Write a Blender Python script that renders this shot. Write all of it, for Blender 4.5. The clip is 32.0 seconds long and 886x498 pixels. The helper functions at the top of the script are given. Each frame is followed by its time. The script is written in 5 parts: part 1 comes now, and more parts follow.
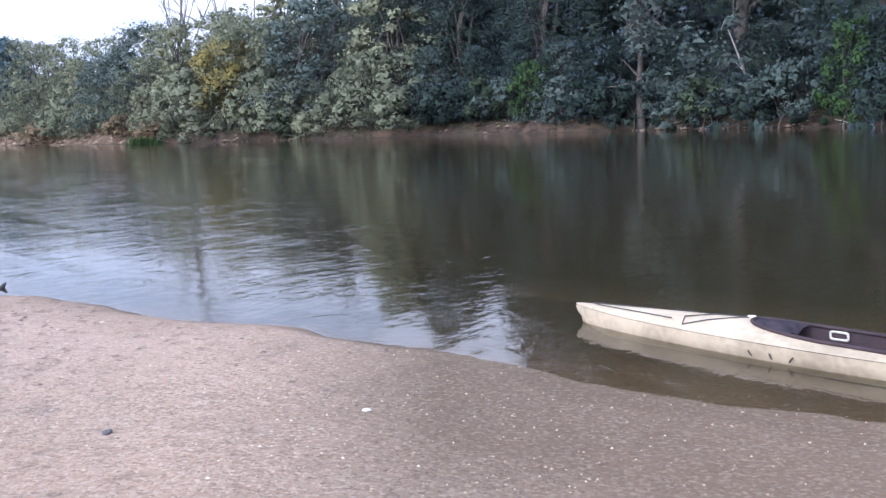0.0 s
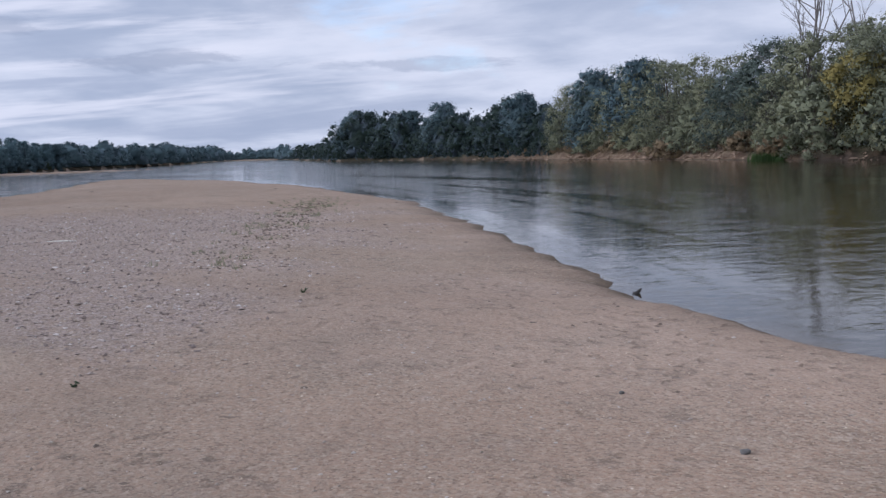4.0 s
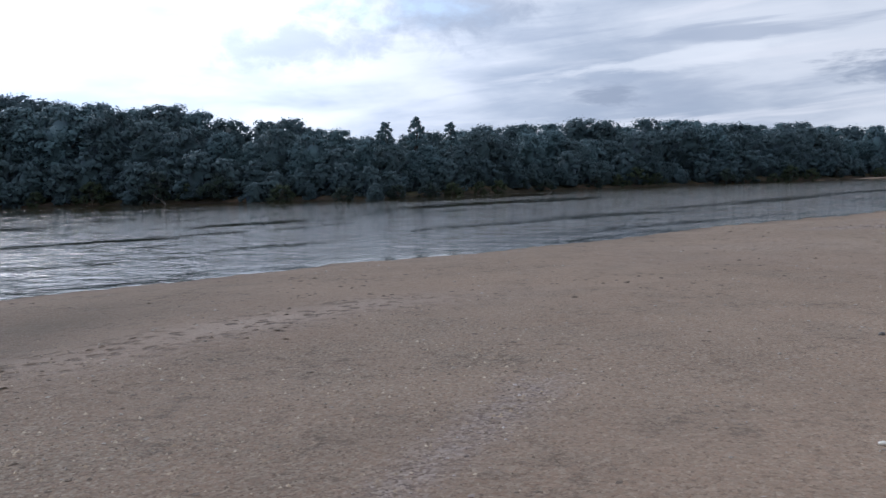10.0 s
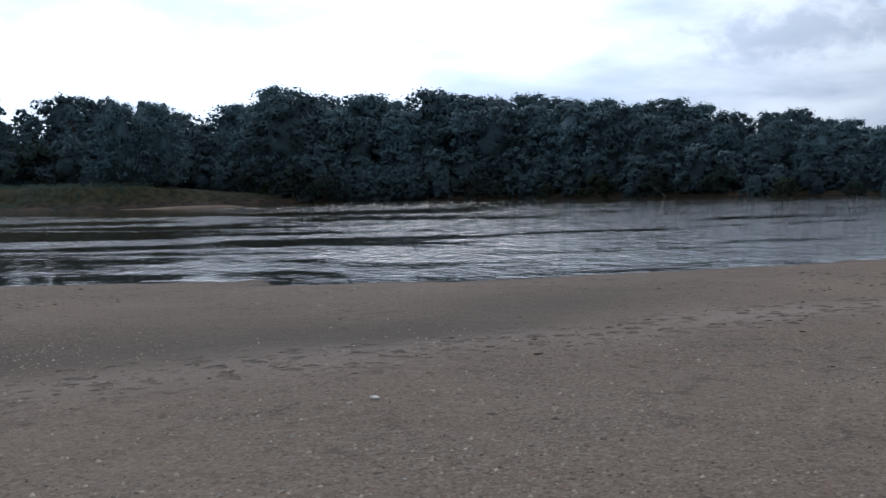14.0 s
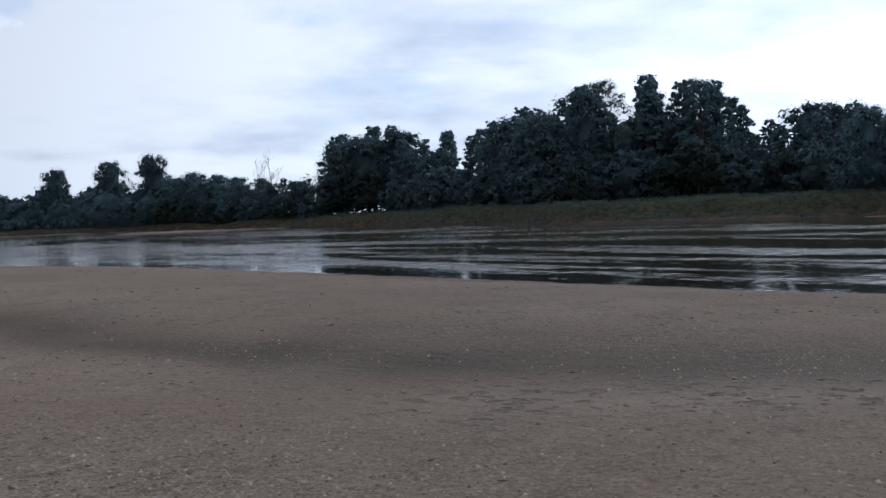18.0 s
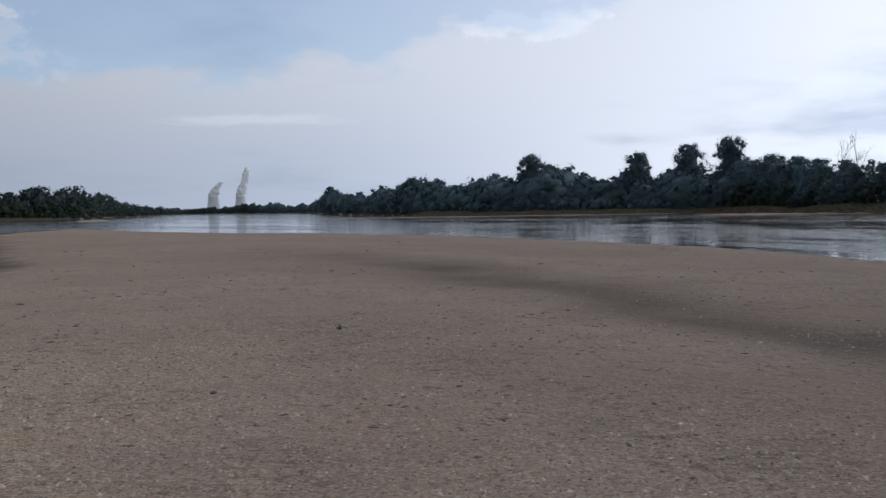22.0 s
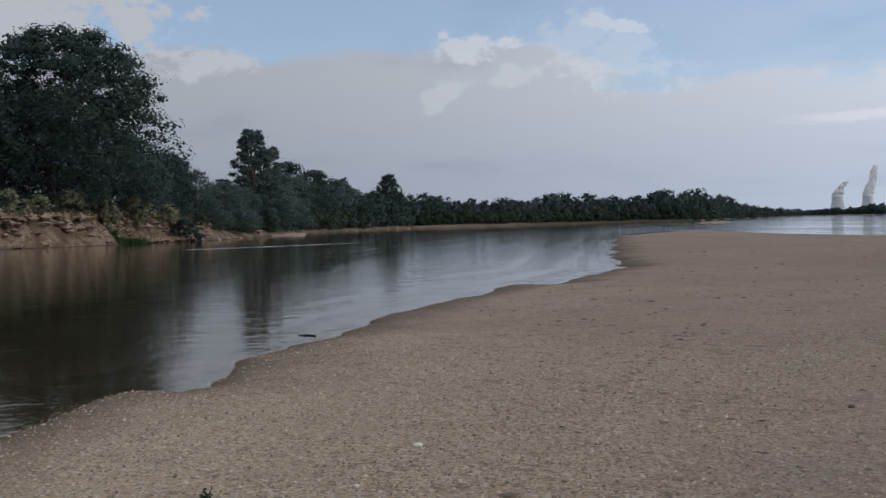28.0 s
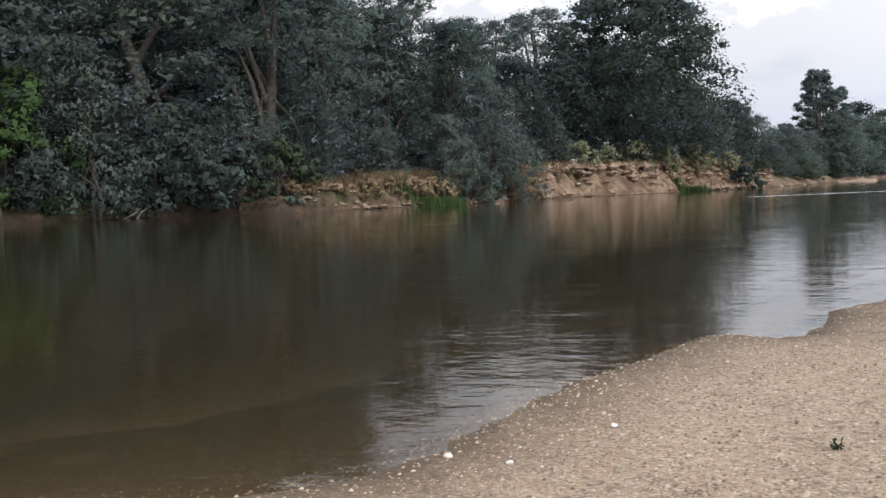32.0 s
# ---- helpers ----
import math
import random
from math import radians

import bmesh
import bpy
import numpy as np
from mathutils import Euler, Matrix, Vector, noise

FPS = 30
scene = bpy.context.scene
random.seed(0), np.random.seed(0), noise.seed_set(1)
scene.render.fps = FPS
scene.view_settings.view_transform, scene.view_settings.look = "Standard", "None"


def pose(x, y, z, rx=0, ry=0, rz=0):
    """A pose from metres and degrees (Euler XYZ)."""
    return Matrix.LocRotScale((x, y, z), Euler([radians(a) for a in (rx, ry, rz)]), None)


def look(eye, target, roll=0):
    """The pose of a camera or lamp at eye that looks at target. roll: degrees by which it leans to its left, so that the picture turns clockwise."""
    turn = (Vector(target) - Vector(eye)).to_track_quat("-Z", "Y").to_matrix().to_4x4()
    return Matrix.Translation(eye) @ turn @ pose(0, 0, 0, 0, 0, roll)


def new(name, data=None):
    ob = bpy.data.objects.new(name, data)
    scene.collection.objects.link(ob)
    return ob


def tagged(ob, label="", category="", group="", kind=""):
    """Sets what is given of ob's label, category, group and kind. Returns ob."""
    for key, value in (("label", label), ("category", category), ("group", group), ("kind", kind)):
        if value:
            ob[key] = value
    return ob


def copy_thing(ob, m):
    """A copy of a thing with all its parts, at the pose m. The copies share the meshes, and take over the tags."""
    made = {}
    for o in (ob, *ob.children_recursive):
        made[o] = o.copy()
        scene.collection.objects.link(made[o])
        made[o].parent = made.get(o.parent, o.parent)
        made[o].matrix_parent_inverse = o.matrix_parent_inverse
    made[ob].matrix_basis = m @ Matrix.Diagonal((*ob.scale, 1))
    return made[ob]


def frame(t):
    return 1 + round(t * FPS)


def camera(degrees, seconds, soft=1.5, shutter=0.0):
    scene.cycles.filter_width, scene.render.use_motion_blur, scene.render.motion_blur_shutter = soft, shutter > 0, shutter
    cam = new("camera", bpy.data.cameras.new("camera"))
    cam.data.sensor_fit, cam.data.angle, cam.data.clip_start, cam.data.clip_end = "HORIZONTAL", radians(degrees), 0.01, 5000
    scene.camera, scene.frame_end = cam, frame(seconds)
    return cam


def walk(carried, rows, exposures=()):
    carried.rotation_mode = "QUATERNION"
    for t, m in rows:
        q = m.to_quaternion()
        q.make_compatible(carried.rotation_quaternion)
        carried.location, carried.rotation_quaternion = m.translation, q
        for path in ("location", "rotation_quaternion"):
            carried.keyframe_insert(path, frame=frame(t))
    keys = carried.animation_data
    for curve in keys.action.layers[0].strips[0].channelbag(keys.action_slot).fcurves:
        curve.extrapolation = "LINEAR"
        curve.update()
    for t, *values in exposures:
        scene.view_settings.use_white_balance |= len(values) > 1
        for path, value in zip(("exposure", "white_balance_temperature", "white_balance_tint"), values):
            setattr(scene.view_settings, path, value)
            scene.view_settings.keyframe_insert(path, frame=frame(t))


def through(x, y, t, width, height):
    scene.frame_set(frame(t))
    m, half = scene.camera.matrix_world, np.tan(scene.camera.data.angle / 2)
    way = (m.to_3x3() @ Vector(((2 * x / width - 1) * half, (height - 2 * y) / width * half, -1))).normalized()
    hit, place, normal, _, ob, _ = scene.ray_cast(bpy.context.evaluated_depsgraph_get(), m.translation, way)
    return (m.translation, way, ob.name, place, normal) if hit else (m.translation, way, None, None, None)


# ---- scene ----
cam = camera(48.64, 32.0, soft=1.4)
# seconds, place, pitch, bearing, lean: one full turn on the spot, the phone at arm's length
PATH = [
    (0, -0.081, 0.377, 1.678, -7.50, 0.76, -2.08), (0.5, -0.144, 0.392, 1.691, -6.96, 5.56, -0.91), (1, -0.221, 0.379, 1.681, -6.37, 8.56, -1.53),
    (1.5, -0.236, 0.374, 1.684, -6.47, 14.43, -0.52), (2, -0.250, 0.345, 1.699, -6.29, 20.41, -0.48), (2.5, -0.276, 0.378, 1.686, -5.82, 24.82, -0.61),
    (4.5, -0.311, 0.398, 1.693, -5.68, 39.66, -1.13), (5, -0.322, 0.380, 1.687, -5.80, 43.83, -0.56), (5.5, -0.347, 0.304, 1.695, -5.45, 46.31, -0.05),
    (6, -0.349, 0.229, 1.702, -5.11, 49.37, 0.54), (6.5, -0.366, 0.200, 1.700, -4.88, 53.22, 0.38), (7, -0.373, 0.170, 1.704, -4.66, 56.37, 0.89),
    (7.5, -0.390, 0.119, 1.706, -4.66, 60.04, 0.70), (8, -0.430, 0.072, 1.697, -4.66, 64.69, 0.34), (8.5, -0.457, 0.023, 1.689, -4.47, 68.97, -0.39),
    (9, -0.533, 0.008, 1.685, -4.57, 74.96, -1.01), (9.5, -0.526, -0.010, 1.716, -4.57, 85.01, -0.83), (10, -0.460, -0.002, 1.740, -4.20, 92.05, -1.62),
    (10.5, -0.458, 0.019, 1.727, -3.61, 96.07, -1.62), (11, -0.448, 0.009, 1.712, -3.22, 98.70, -2.00), (11.5, -0.393, 0.013, 1.704, -3.05, 101.34, -1.98),
    (12, -0.343, 0.014, 1.699, -3.15, 104.65, -1.57), (12.5, -0.315, 0.028, 1.690, -3.45, 108.57, -1.18), (13, -0.263, -0.005, 1.700, -3.97, 112.74, -2.18),
    (13.5, -0.216, -0.062, 1.699, -3.97, 116.61, -1.77), (15.5, -0.146, -0.320, 1.700, -3.04, 135.81, -1.04), (16, -0.152, -0.340, 1.694, -2.77, 142.66, -0.80),
    (16.5, -0.146, -0.356, 1.698, -2.98, 147.73, -1.62), (17, -0.136, -0.362, 1.699, -2.89, 152.45, -2.15), (17.5, -0.122, -0.365, 1.699, -2.53, 157.31, -2.27),
    (18, -0.109, -0.368, 1.699, -2.15, 161.91, -2.12), (18.5, -0.095, -0.377, 1.698, -2.04, 167.25, -2.09), (19, -0.079, -0.377, 1.696, -2.10, 172.53, -1.57),
    (19.5, -0.068, -0.366, 1.691, -2.21, 178.16, -1.01), (20, -0.009, -0.393, 1.685, -2.39, 182.92, -1.10), (20.5, 0.052, -0.363, 1.692, -2.50, 186.82, -1.47),
    (21, 0.083, -0.334, 1.693, -2.34, 189.38, -1.39), (21.5, 0.103, -0.292, 1.700, -2.28, 191.85, -1.04), (22, 0.138, -0.304, 1.696, -2.32, 194.54, -0.92),
    (22.5, 0.170, -0.262, 1.699, -2.63, 196.63, -0.67), (23, 0.222, -0.277, 1.702, -2.49, 198.01, -0.99), (23.5, 0.243, -0.238, 1.710, -2.35, 200.41, -0.87),
    (24, 0.242, -0.269, 1.718, -2.17, 204.66, -0.66), (24.5, 0.188, -0.286, 1.714, -1.98, 206.86, -1.28), (26.5, 0.264, -0.347, 1.703, -1.62, 213.13, -1.44),
    (27, 0.295, -0.375, 1.712, -1.34, 218.20, -1.37), (27.5, 0.310, -0.390, 1.698, -1.28, 223.87, -1.46), (28, 0.320, -0.391, 1.692, -1.57, 229.61, -1.21),
    (28.5, 0.390, -0.402, 1.693, -1.87, 234.70, -1.49), (29, 0.397, -0.331, 1.692, -2.11, 237.90, -1.44), (29.5, 0.416, -0.274, 1.686, -2.92, 241.69, -1.28),
    (30, 0.418, -0.221, 1.690, -3.23, 246.09, -1.24), (30.5, 0.439, -0.182, 1.686, -3.34, 250.52, -1.16), (31, 0.452, -0.158, 1.682, -3.60, 255.09, -1.35),
    (31.5, 0.454, -0.102, 1.673, -3.69, 258.50, -1.13), (32, 0.516, -0.049, 1.668, -3.70, 261.40, -2.07),
]
EXPOSURES = [(0, 1.0, 5380, 19), (1.5, 0.78, 5450, 19), (2.5, 0.40, 5550, 18), (5, -0.3, 5850, 16), (7, -0.3, 5950, 15), (9, -0.3, 5900, 13), (11, -0.37, 5720, 10), (12, -0.6, 5700, 9), (13.5, -0.72, 5680, 8), (16, -0.92, 5700, 10), (19, -0.93, 5780, 10), (23, -0.9, 5950, 12),
             (26.5, -0.85, 5950, 9), (28, -0.80, 6050, 11), (29, -0.74, 6150, 12), (30, -0.44, 6300, 13), (31, -0.04, 6400, 13), (32, 0.36, 6450, 13)]
walk(cam, [(t, pose(x, y, z, 90 + p, 0, b) @ pose(0, 0, 0, 0, 0, r)) for t, x, y, z, p, b, r in PATH], EXPOSURES)

# ---- light ----
SUN_BEARING, SUN_HEIGHT = 124.0, 27.0


def polar(bearing, distance, z=0.0):
    """A place by its bearing (degrees, counter-clockwise from north) and distance from the middle of the sandbar."""
    a = radians(bearing)
    return Vector((-math.sin(a) * distance, math.cos(a) * distance, z))


SUN_WAY = polar(SUN_BEARING, math.cos(radians(SUN_HEIGHT)), math.sin(radians(SUN_HEIGHT)))


class Nodes:
    """A short way to write node trees."""

    def __init__(self, tree):
        self.tree = tree
        tree.nodes.clear()

    def add(self, kind, out=0, settings=None, **inputs):
        n = self.tree.nodes.new(kind)
        s = settings or {}
        if "operation" in s:
            n.operation = s["operation"]
        if "use_clamp" in s:
            n.use_clamp = s["use_clamp"]
        if "interpolation_type" in s:
            n.interpolation_type = s["interpolation_type"]
        if "attribute_name" in s:
            n.attribute_name = s["attribute_name"]
        for k, v in inputs.items():
            key = int(k[1:]) if k[0] == "i" and k[1:].isdigit() else k.replace("_", " ")
            if isinstance(v, bpy.types.NodeSocket):
                self.tree.links.new(v, n.inputs[key])
            else:
                n.inputs[key].default_value = v
        return n.outputs[out] if len(n.outputs) else None

    def math(self, op, a, b=0.0, c=0.0, clamp=False):
        return self.add("ShaderNodeMath", settings={"operation": op, "use_clamp": clamp}, i0=a, i1=b, i2=c)

    def mix(self, fac, a, b):
        n = self.tree.nodes.new("ShaderNodeMix")
        n.data_type = "RGBA"
        for sock, v in ((n.inputs[0], fac), (n.inputs[6], a), (n.inputs[7], b)):
            if isinstance(v, bpy.types.NodeSocket):
                self.tree.links.new(v, sock)
            else:
                sock.default_value = v if not isinstance(v, tuple) or len(v) == 4 else (*v, 1)
        return n.outputs[2]

    def ramp(self, fac, low, high):
        return self.add("ShaderNodeMapRange", settings={"interpolation_type": "SMOOTHSTEP"}, Value=fac, From_Min=low, From_Max=high)

    def noise(self, vector, scale, detail=3.0, rough=0.5, distortion=0.0, out=0):
        return self.add("ShaderNodeTexNoise", out, Vector=vector, Scale=scale, Detail=detail, Roughness=rough, Distortion=distortion)

    def scaled(self, vector, x, y, z):
        return self.add("ShaderNodeVectorMath", settings={"operation": "MULTIPLY"}, i0=vector, i1=(x, y, z))


world = bpy.data.worlds.new("sky")
scene.world = world
world.use_nodes = True
W = Nodes(world.node_tree)
way = W.add("ShaderNodeTexCoord", "Generated")
parts = W.add("ShaderNodeSeparateXYZ", 0, Vector=way)
sx, sy, sz = parts.node.outputs
lift = W.math("ADD", W.math("MAXIMUM", sz, 0.0), 0.27)
deck = W.add("ShaderNodeCombineXYZ", X=W.math("DIVIDE", sx, lift), Y=W.math("DIVIDE", sy, lift), Z=0.0)
clear = W.add("ShaderNodeTexSky")
dome = clear.node
dome.sky_type, dome.sun_disc, dome.sun_elevation, dome.sun_rotation = "NISHITA", False, radians(SUN_HEIGHT), radians(-SUN_BEARING)
dome.air_density, dome.dust_density, dome.ozone_density = 1.0, 0.4, 3.0
toward_sun = W.add("ShaderNodeVectorMath", "Value", {"operation": "DOT_PRODUCT"}, i0=way, i1=SUN_WAY)
toward_gap = W.add("ShaderNodeVectorMath", "Value", {"operation": "DOT_PRODUCT"}, i0=way, i1=polar(225, 0.94, 0.34))
big = W.noise(deck, 0.75, 4.0, 0.5, 0.15)
fine = W.noise(deck, 2.4, 7.0, 0.58, 0.15)
cover = W.math("ADD", W.math("MULTIPLY", big, 0.6), W.math("MULTIPLY", fine, 0.4))
open_sky = W.ramp(toward_gap, 0.72, 1.0)
low_sky = W.ramp(sz, 0.11, 0.20)
cover = W.math("SUBTRACT", cover, W.math("MULTIPLY", W.math("MULTIPLY", open_sky, low_sky), 0.26))
cover_base = W.math("MAXIMUM", W.ramp(cover, 0.29, 0.43), W.math("SUBTRACT", 0.72, W.math("MULTIPLY", open_sky, 0.26)))
low_lift = W.math("ADD", W.math("MAXIMUM", sz, 0.0), 0.15)
layer = W.add("ShaderNodeCombineXYZ", X=W.math("DIVIDE", sx, low_lift), Y=W.math("DIVIDE", sy, low_lift), Z=3.0)
body = W.math("ADD", W.math("MULTIPLY", W.noise(layer, 0.62, 3.0, 0.5, 0.1), 0.6), W.math("MULTIPLY", W.noise(layer, 1.7, 6.0, 0.55, 0.15), 0.4))
even = W.math("MULTIPLY", W.ramp(toward_gap, 0.3, 0.9), 0.11)
grey = W.mix(W.ramp(W.math("ADD", body, even), 0.36, 0.60), (0.52, 0.585, 0.69, 1), (0.92, 0.945, 0.99, 1))
spin = W.math("DEGREES", W.math("ARCTAN2", W.math("MULTIPLY", sx, -1.0), sy))
spin = W.math("ADD", spin, W.math("MULTIPLY", W.math("LESS_THAN", spin, 0.0), 360.0))
rise = W.math("DEGREES", W.math("ARCSINE", sz))
curl = W.math("SUBTRACT", W.noise(W.scaled(way, 1.0, 1.0, 1.5), 24.0, 5.0, 0.6, 0.25), 0.5)
wisp = W.math("SUBTRACT", W.noise(W.scaled(way, 1.0, 1.0, 5.0), 11.0, 5.0, 0.62, 0.3), 0.5)


def clouds(rows, rag, soft):
    """Single clouds: bearing, degrees up, half width, half height, slope and weight of each."""
    total = None
    for bearing, up, wide, high, slope, weight in rows:
        da = W.math("SUBTRACT", spin, bearing)
        de = W.math("SUBTRACT", W.math("SUBTRACT", rise, up), W.math("MULTIPLY", da, slope))
        reach = W.math("SQRT", W.math("ADD", W.math("POWER", W.math("MULTIPLY", da, 1 / wide), 2.0), W.math("POWER", W.math("ABSOLUTE", W.math("MULTIPLY", de, 1 / high)), 2.0)))
        one = W.math("MULTIPLY", W.ramp(W.math("ADD", reach, rag), 1.15, 1.15 - soft), weight)
        total = one if total is None else W.math("MAXIMUM", total, one)
    return total


band_at = W.add("ShaderNodeCombineXYZ", X=W.math("MULTIPLY", spin, 0.055), Y=W.math("ADD", W.math("MULTIPLY", rise, 0.62), W.math("MULTIPLY", spin, 0.05)), Z=0.0)
band = W.noise(band_at, 1.0, 5.0, 0.55, 0.35)
west_sky = W.math("MULTIPLY", W.ramp(spin, 20.0, 45.0), W.ramp(spin, 104.0, 84.0))
grey = W.mix(W.math("MULTIPLY", W.math("MULTIPLY", W.ramp(band, 0.50, 0.66), west_sky), 0.75), grey, (1.0, 1.0, 1.03, 1))
grey = W.mix(W.math("MULTIPLY", W.math("MULTIPLY", W.ramp(band, 0.48, 0.34), west_sky), 0.7), grey, (0.50, 0.56, 0.67, 1))
lens = clouds([(82.0, 4.6, 2.6, 0.95, 0.0, 0.9), (66.3, 5.2, 5.2, 0.95, -0.07, 0.9), (60.9, 7.3, 4.0, 0.6, -0.07, 0.55), (50.5, 5.5, 5.5, 0.55, -0.04, 0.6), (36.5, 5.2, 5.0, 0.5, 0.0, 0.5)], W.math("MULTIPLY", wisp, 3.2), 0.65)
mass = clouds([(92.5, 9.8, 8.0, 2.4, 0.1, 0.85), (100.5, 7.6, 6.5, 1.7, 0.0, 0.70), (134.2, 9.8, 3.2, 2.8, 0.3, 0.5), (129.6, 6.4, 2.4, 1.6, 0.0, 0.4), (88.0, 12.5, 12.0, 2.0, 0.0, 0.7)], W.math("MULTIPLY", curl, 2.6), 1.0)
grey = W.mix(W.math("MAXIMUM", lens, W.math("MULTIPLY", mass, 0.85)), grey, (0.42, 0.475, 0.575, 1))
lit = clouds([(78.0, 6.2, 6.0, 0.6, -0.1, 0.6), (205.4, 5.25, 4.6, 0.42, 0.0, 0.55)], W.math("MULTIPLY", wisp, 3.0), 0.8)
hazy = W.math("MULTIPLY", W.math("MULTIPLY", W.ramp(spin, 178.0, 205.0), W.ramp(spin, 262.0, 240.0)), W.ramp(rise, 9.0, 1.0))
grey = W.mix(W.math("MULTIPLY", hazy, 0.75), grey, (0.66, 0.735, 0.86, 1))
grey = W.mix(lit, grey, (1.08, 1.09, 1.11, 1))
puff = clouds([(243.0, 9.3, 2.5, 0.95, 0.0, 1.0), (227.9, 10.1, 2.5, 0.75, 0.0, 0.95), (218.7, 10.9, 2.0, 0.5, 0.1, 0.8), (229.2, 7.3, 1.4, 0.6, -0.3, 0.5), (225.0, 8.3, 1.2, 0.7, 0.0, 0.45), (252.5, 11.3, 8.5, 2.6, 0.0, 1.0), (219.8, 9.4, 3.6, 1.9, 0.25, 0.6), (189.0, 10.5, 3.5, 0.9, 0.0, 0.5)], W.math("MULTIPLY", curl, 4.2), 0.6)
grey = W.mix(W.math("MULTIPLY", puff, 0.9), grey, (1.18, 1.19, 1.21, 1))
glow = W.math("POWER", W.math("MAXIMUM", toward_sun, 0.0), 12.0)
halo = W.math("POWER", W.math("MAXIMUM", toward_sun, 0.0), 3.0)
sunward = W.add("ShaderNodeVectorMath", "Value", {"operation": "DOT_PRODUCT"}, i0=way, i1=polar(168, 1.0))
thin = W.math("MULTIPLY", W.math("POWER", W.math("MAXIMUM", sunward, 0.0), 2.2), 1.0)
bright = W.math("ADD", W.math("ADD", 0.88, thin), W.math("ADD", W.math("MULTIPLY", glow, 2.4), W.math("MULTIPLY", halo, 0.35)))
bright = W.math("MULTIPLY", bright, W.math("SUBTRACT", 1.0, W.math("MULTIPLY", W.ramp(toward_gap, 0.45, 0.95), 0.20)))
cloud = W.add("ShaderNodeBackground", Color=grey, Strength=bright)
blue = W.add("ShaderNodeBackground", Color=clear, Strength=0.24)
W.add("ShaderNodeOutputWorld", Surface=W.add("ShaderNodeMixShader", Fac=W.math("MAXIMUM", cover_base, puff), i1=blue, i2=cloud))

sun = new("sun", bpy.data.lights.new("sun", "SUN"))
sun.data.energy, sun.data.angle, sun.data.color = 0.9, radians(14), (1.0, 0.93, 0.84)
sun.matrix_world = look(SUN_WAY * 60, (0, 0, 0))

# ---- materials ----


def material(name):
    m = bpy.data.materials.new(name)
    m.use_nodes = True
    return m, Nodes(m.node_tree)


def plain(name, colour, rough=0.6, spots=0.25, scale=8.0, relief=0.2, metal=0.0, depth=0.01):
    """Paint, bark, plastic and stone: a colour with grain and stains at two scales."""
    m, n = material(name)
    at = n.add("ShaderNodeTexCoord", "Object")
    a, b = n.noise(at, scale, 5.0), n.noise(at, scale * 9, 3.0)
    v = n.math("ADD", n.math("MULTIPLY", a, 0.65), n.math("MULTIPLY", b, 0.35))
    dark = tuple(c * (1 - spots) for c in colour)
    light = tuple(min(1, c * (1 + spots)) for c in colour)
    base = n.mix(n.ramp(v, 0.3, 0.7), dark, light)
    bump = n.add("ShaderNodeBump", Strength=relief, Distance=depth, Height=v)
    n.add("ShaderNodeOutputMaterial", Surface=n.add("ShaderNodeBsdfPrincipled", Base_Color=base, Roughness=rough, Metallic=metal, Normal=bump))
    return m


def foliage(name, dark, light, through=0.3, haze_sheen=0.08):
    """Leaves: two tones from leaf to leaf and from plant to plant, lit through; a blue sheen stands for haze."""
    m, n = material(name)
    own = n.add("ShaderNodeObjectInfo", "Random")
    leaf = n.add("ShaderNodeNewGeometry", "Random Per Island")
    at = n.add("ShaderNodeTexCoord", "Object")
    v = n.math("ADD", n.math("MULTIPLY", leaf, 0.14), n.math("ADD", n.math("MULTIPLY", own, 0.30), n.math("MULTIPLY", n.noise(at, 0.55, 3.0), 0.55)))
    base = n.mix(n.ramp(v, 0.15, 0.95), dark, light)
    front = n.add("ShaderNodeBsdfPrincipled", Base_Color=base, Roughness=0.72, Specular_IOR_Level=0.18, Sheen_Weight=haze_sheen, Sheen_Roughness=0.45, Sheen_Tint=(0.62, 0.78, 1.0, 1))
    back = n.add("ShaderNodeBsdfTranslucent", Color=base)
    n.add("ShaderNodeOutputMaterial", Surface=n.add("ShaderNodeMixShader", Fac=through, i1=front, i2=back))
    return m


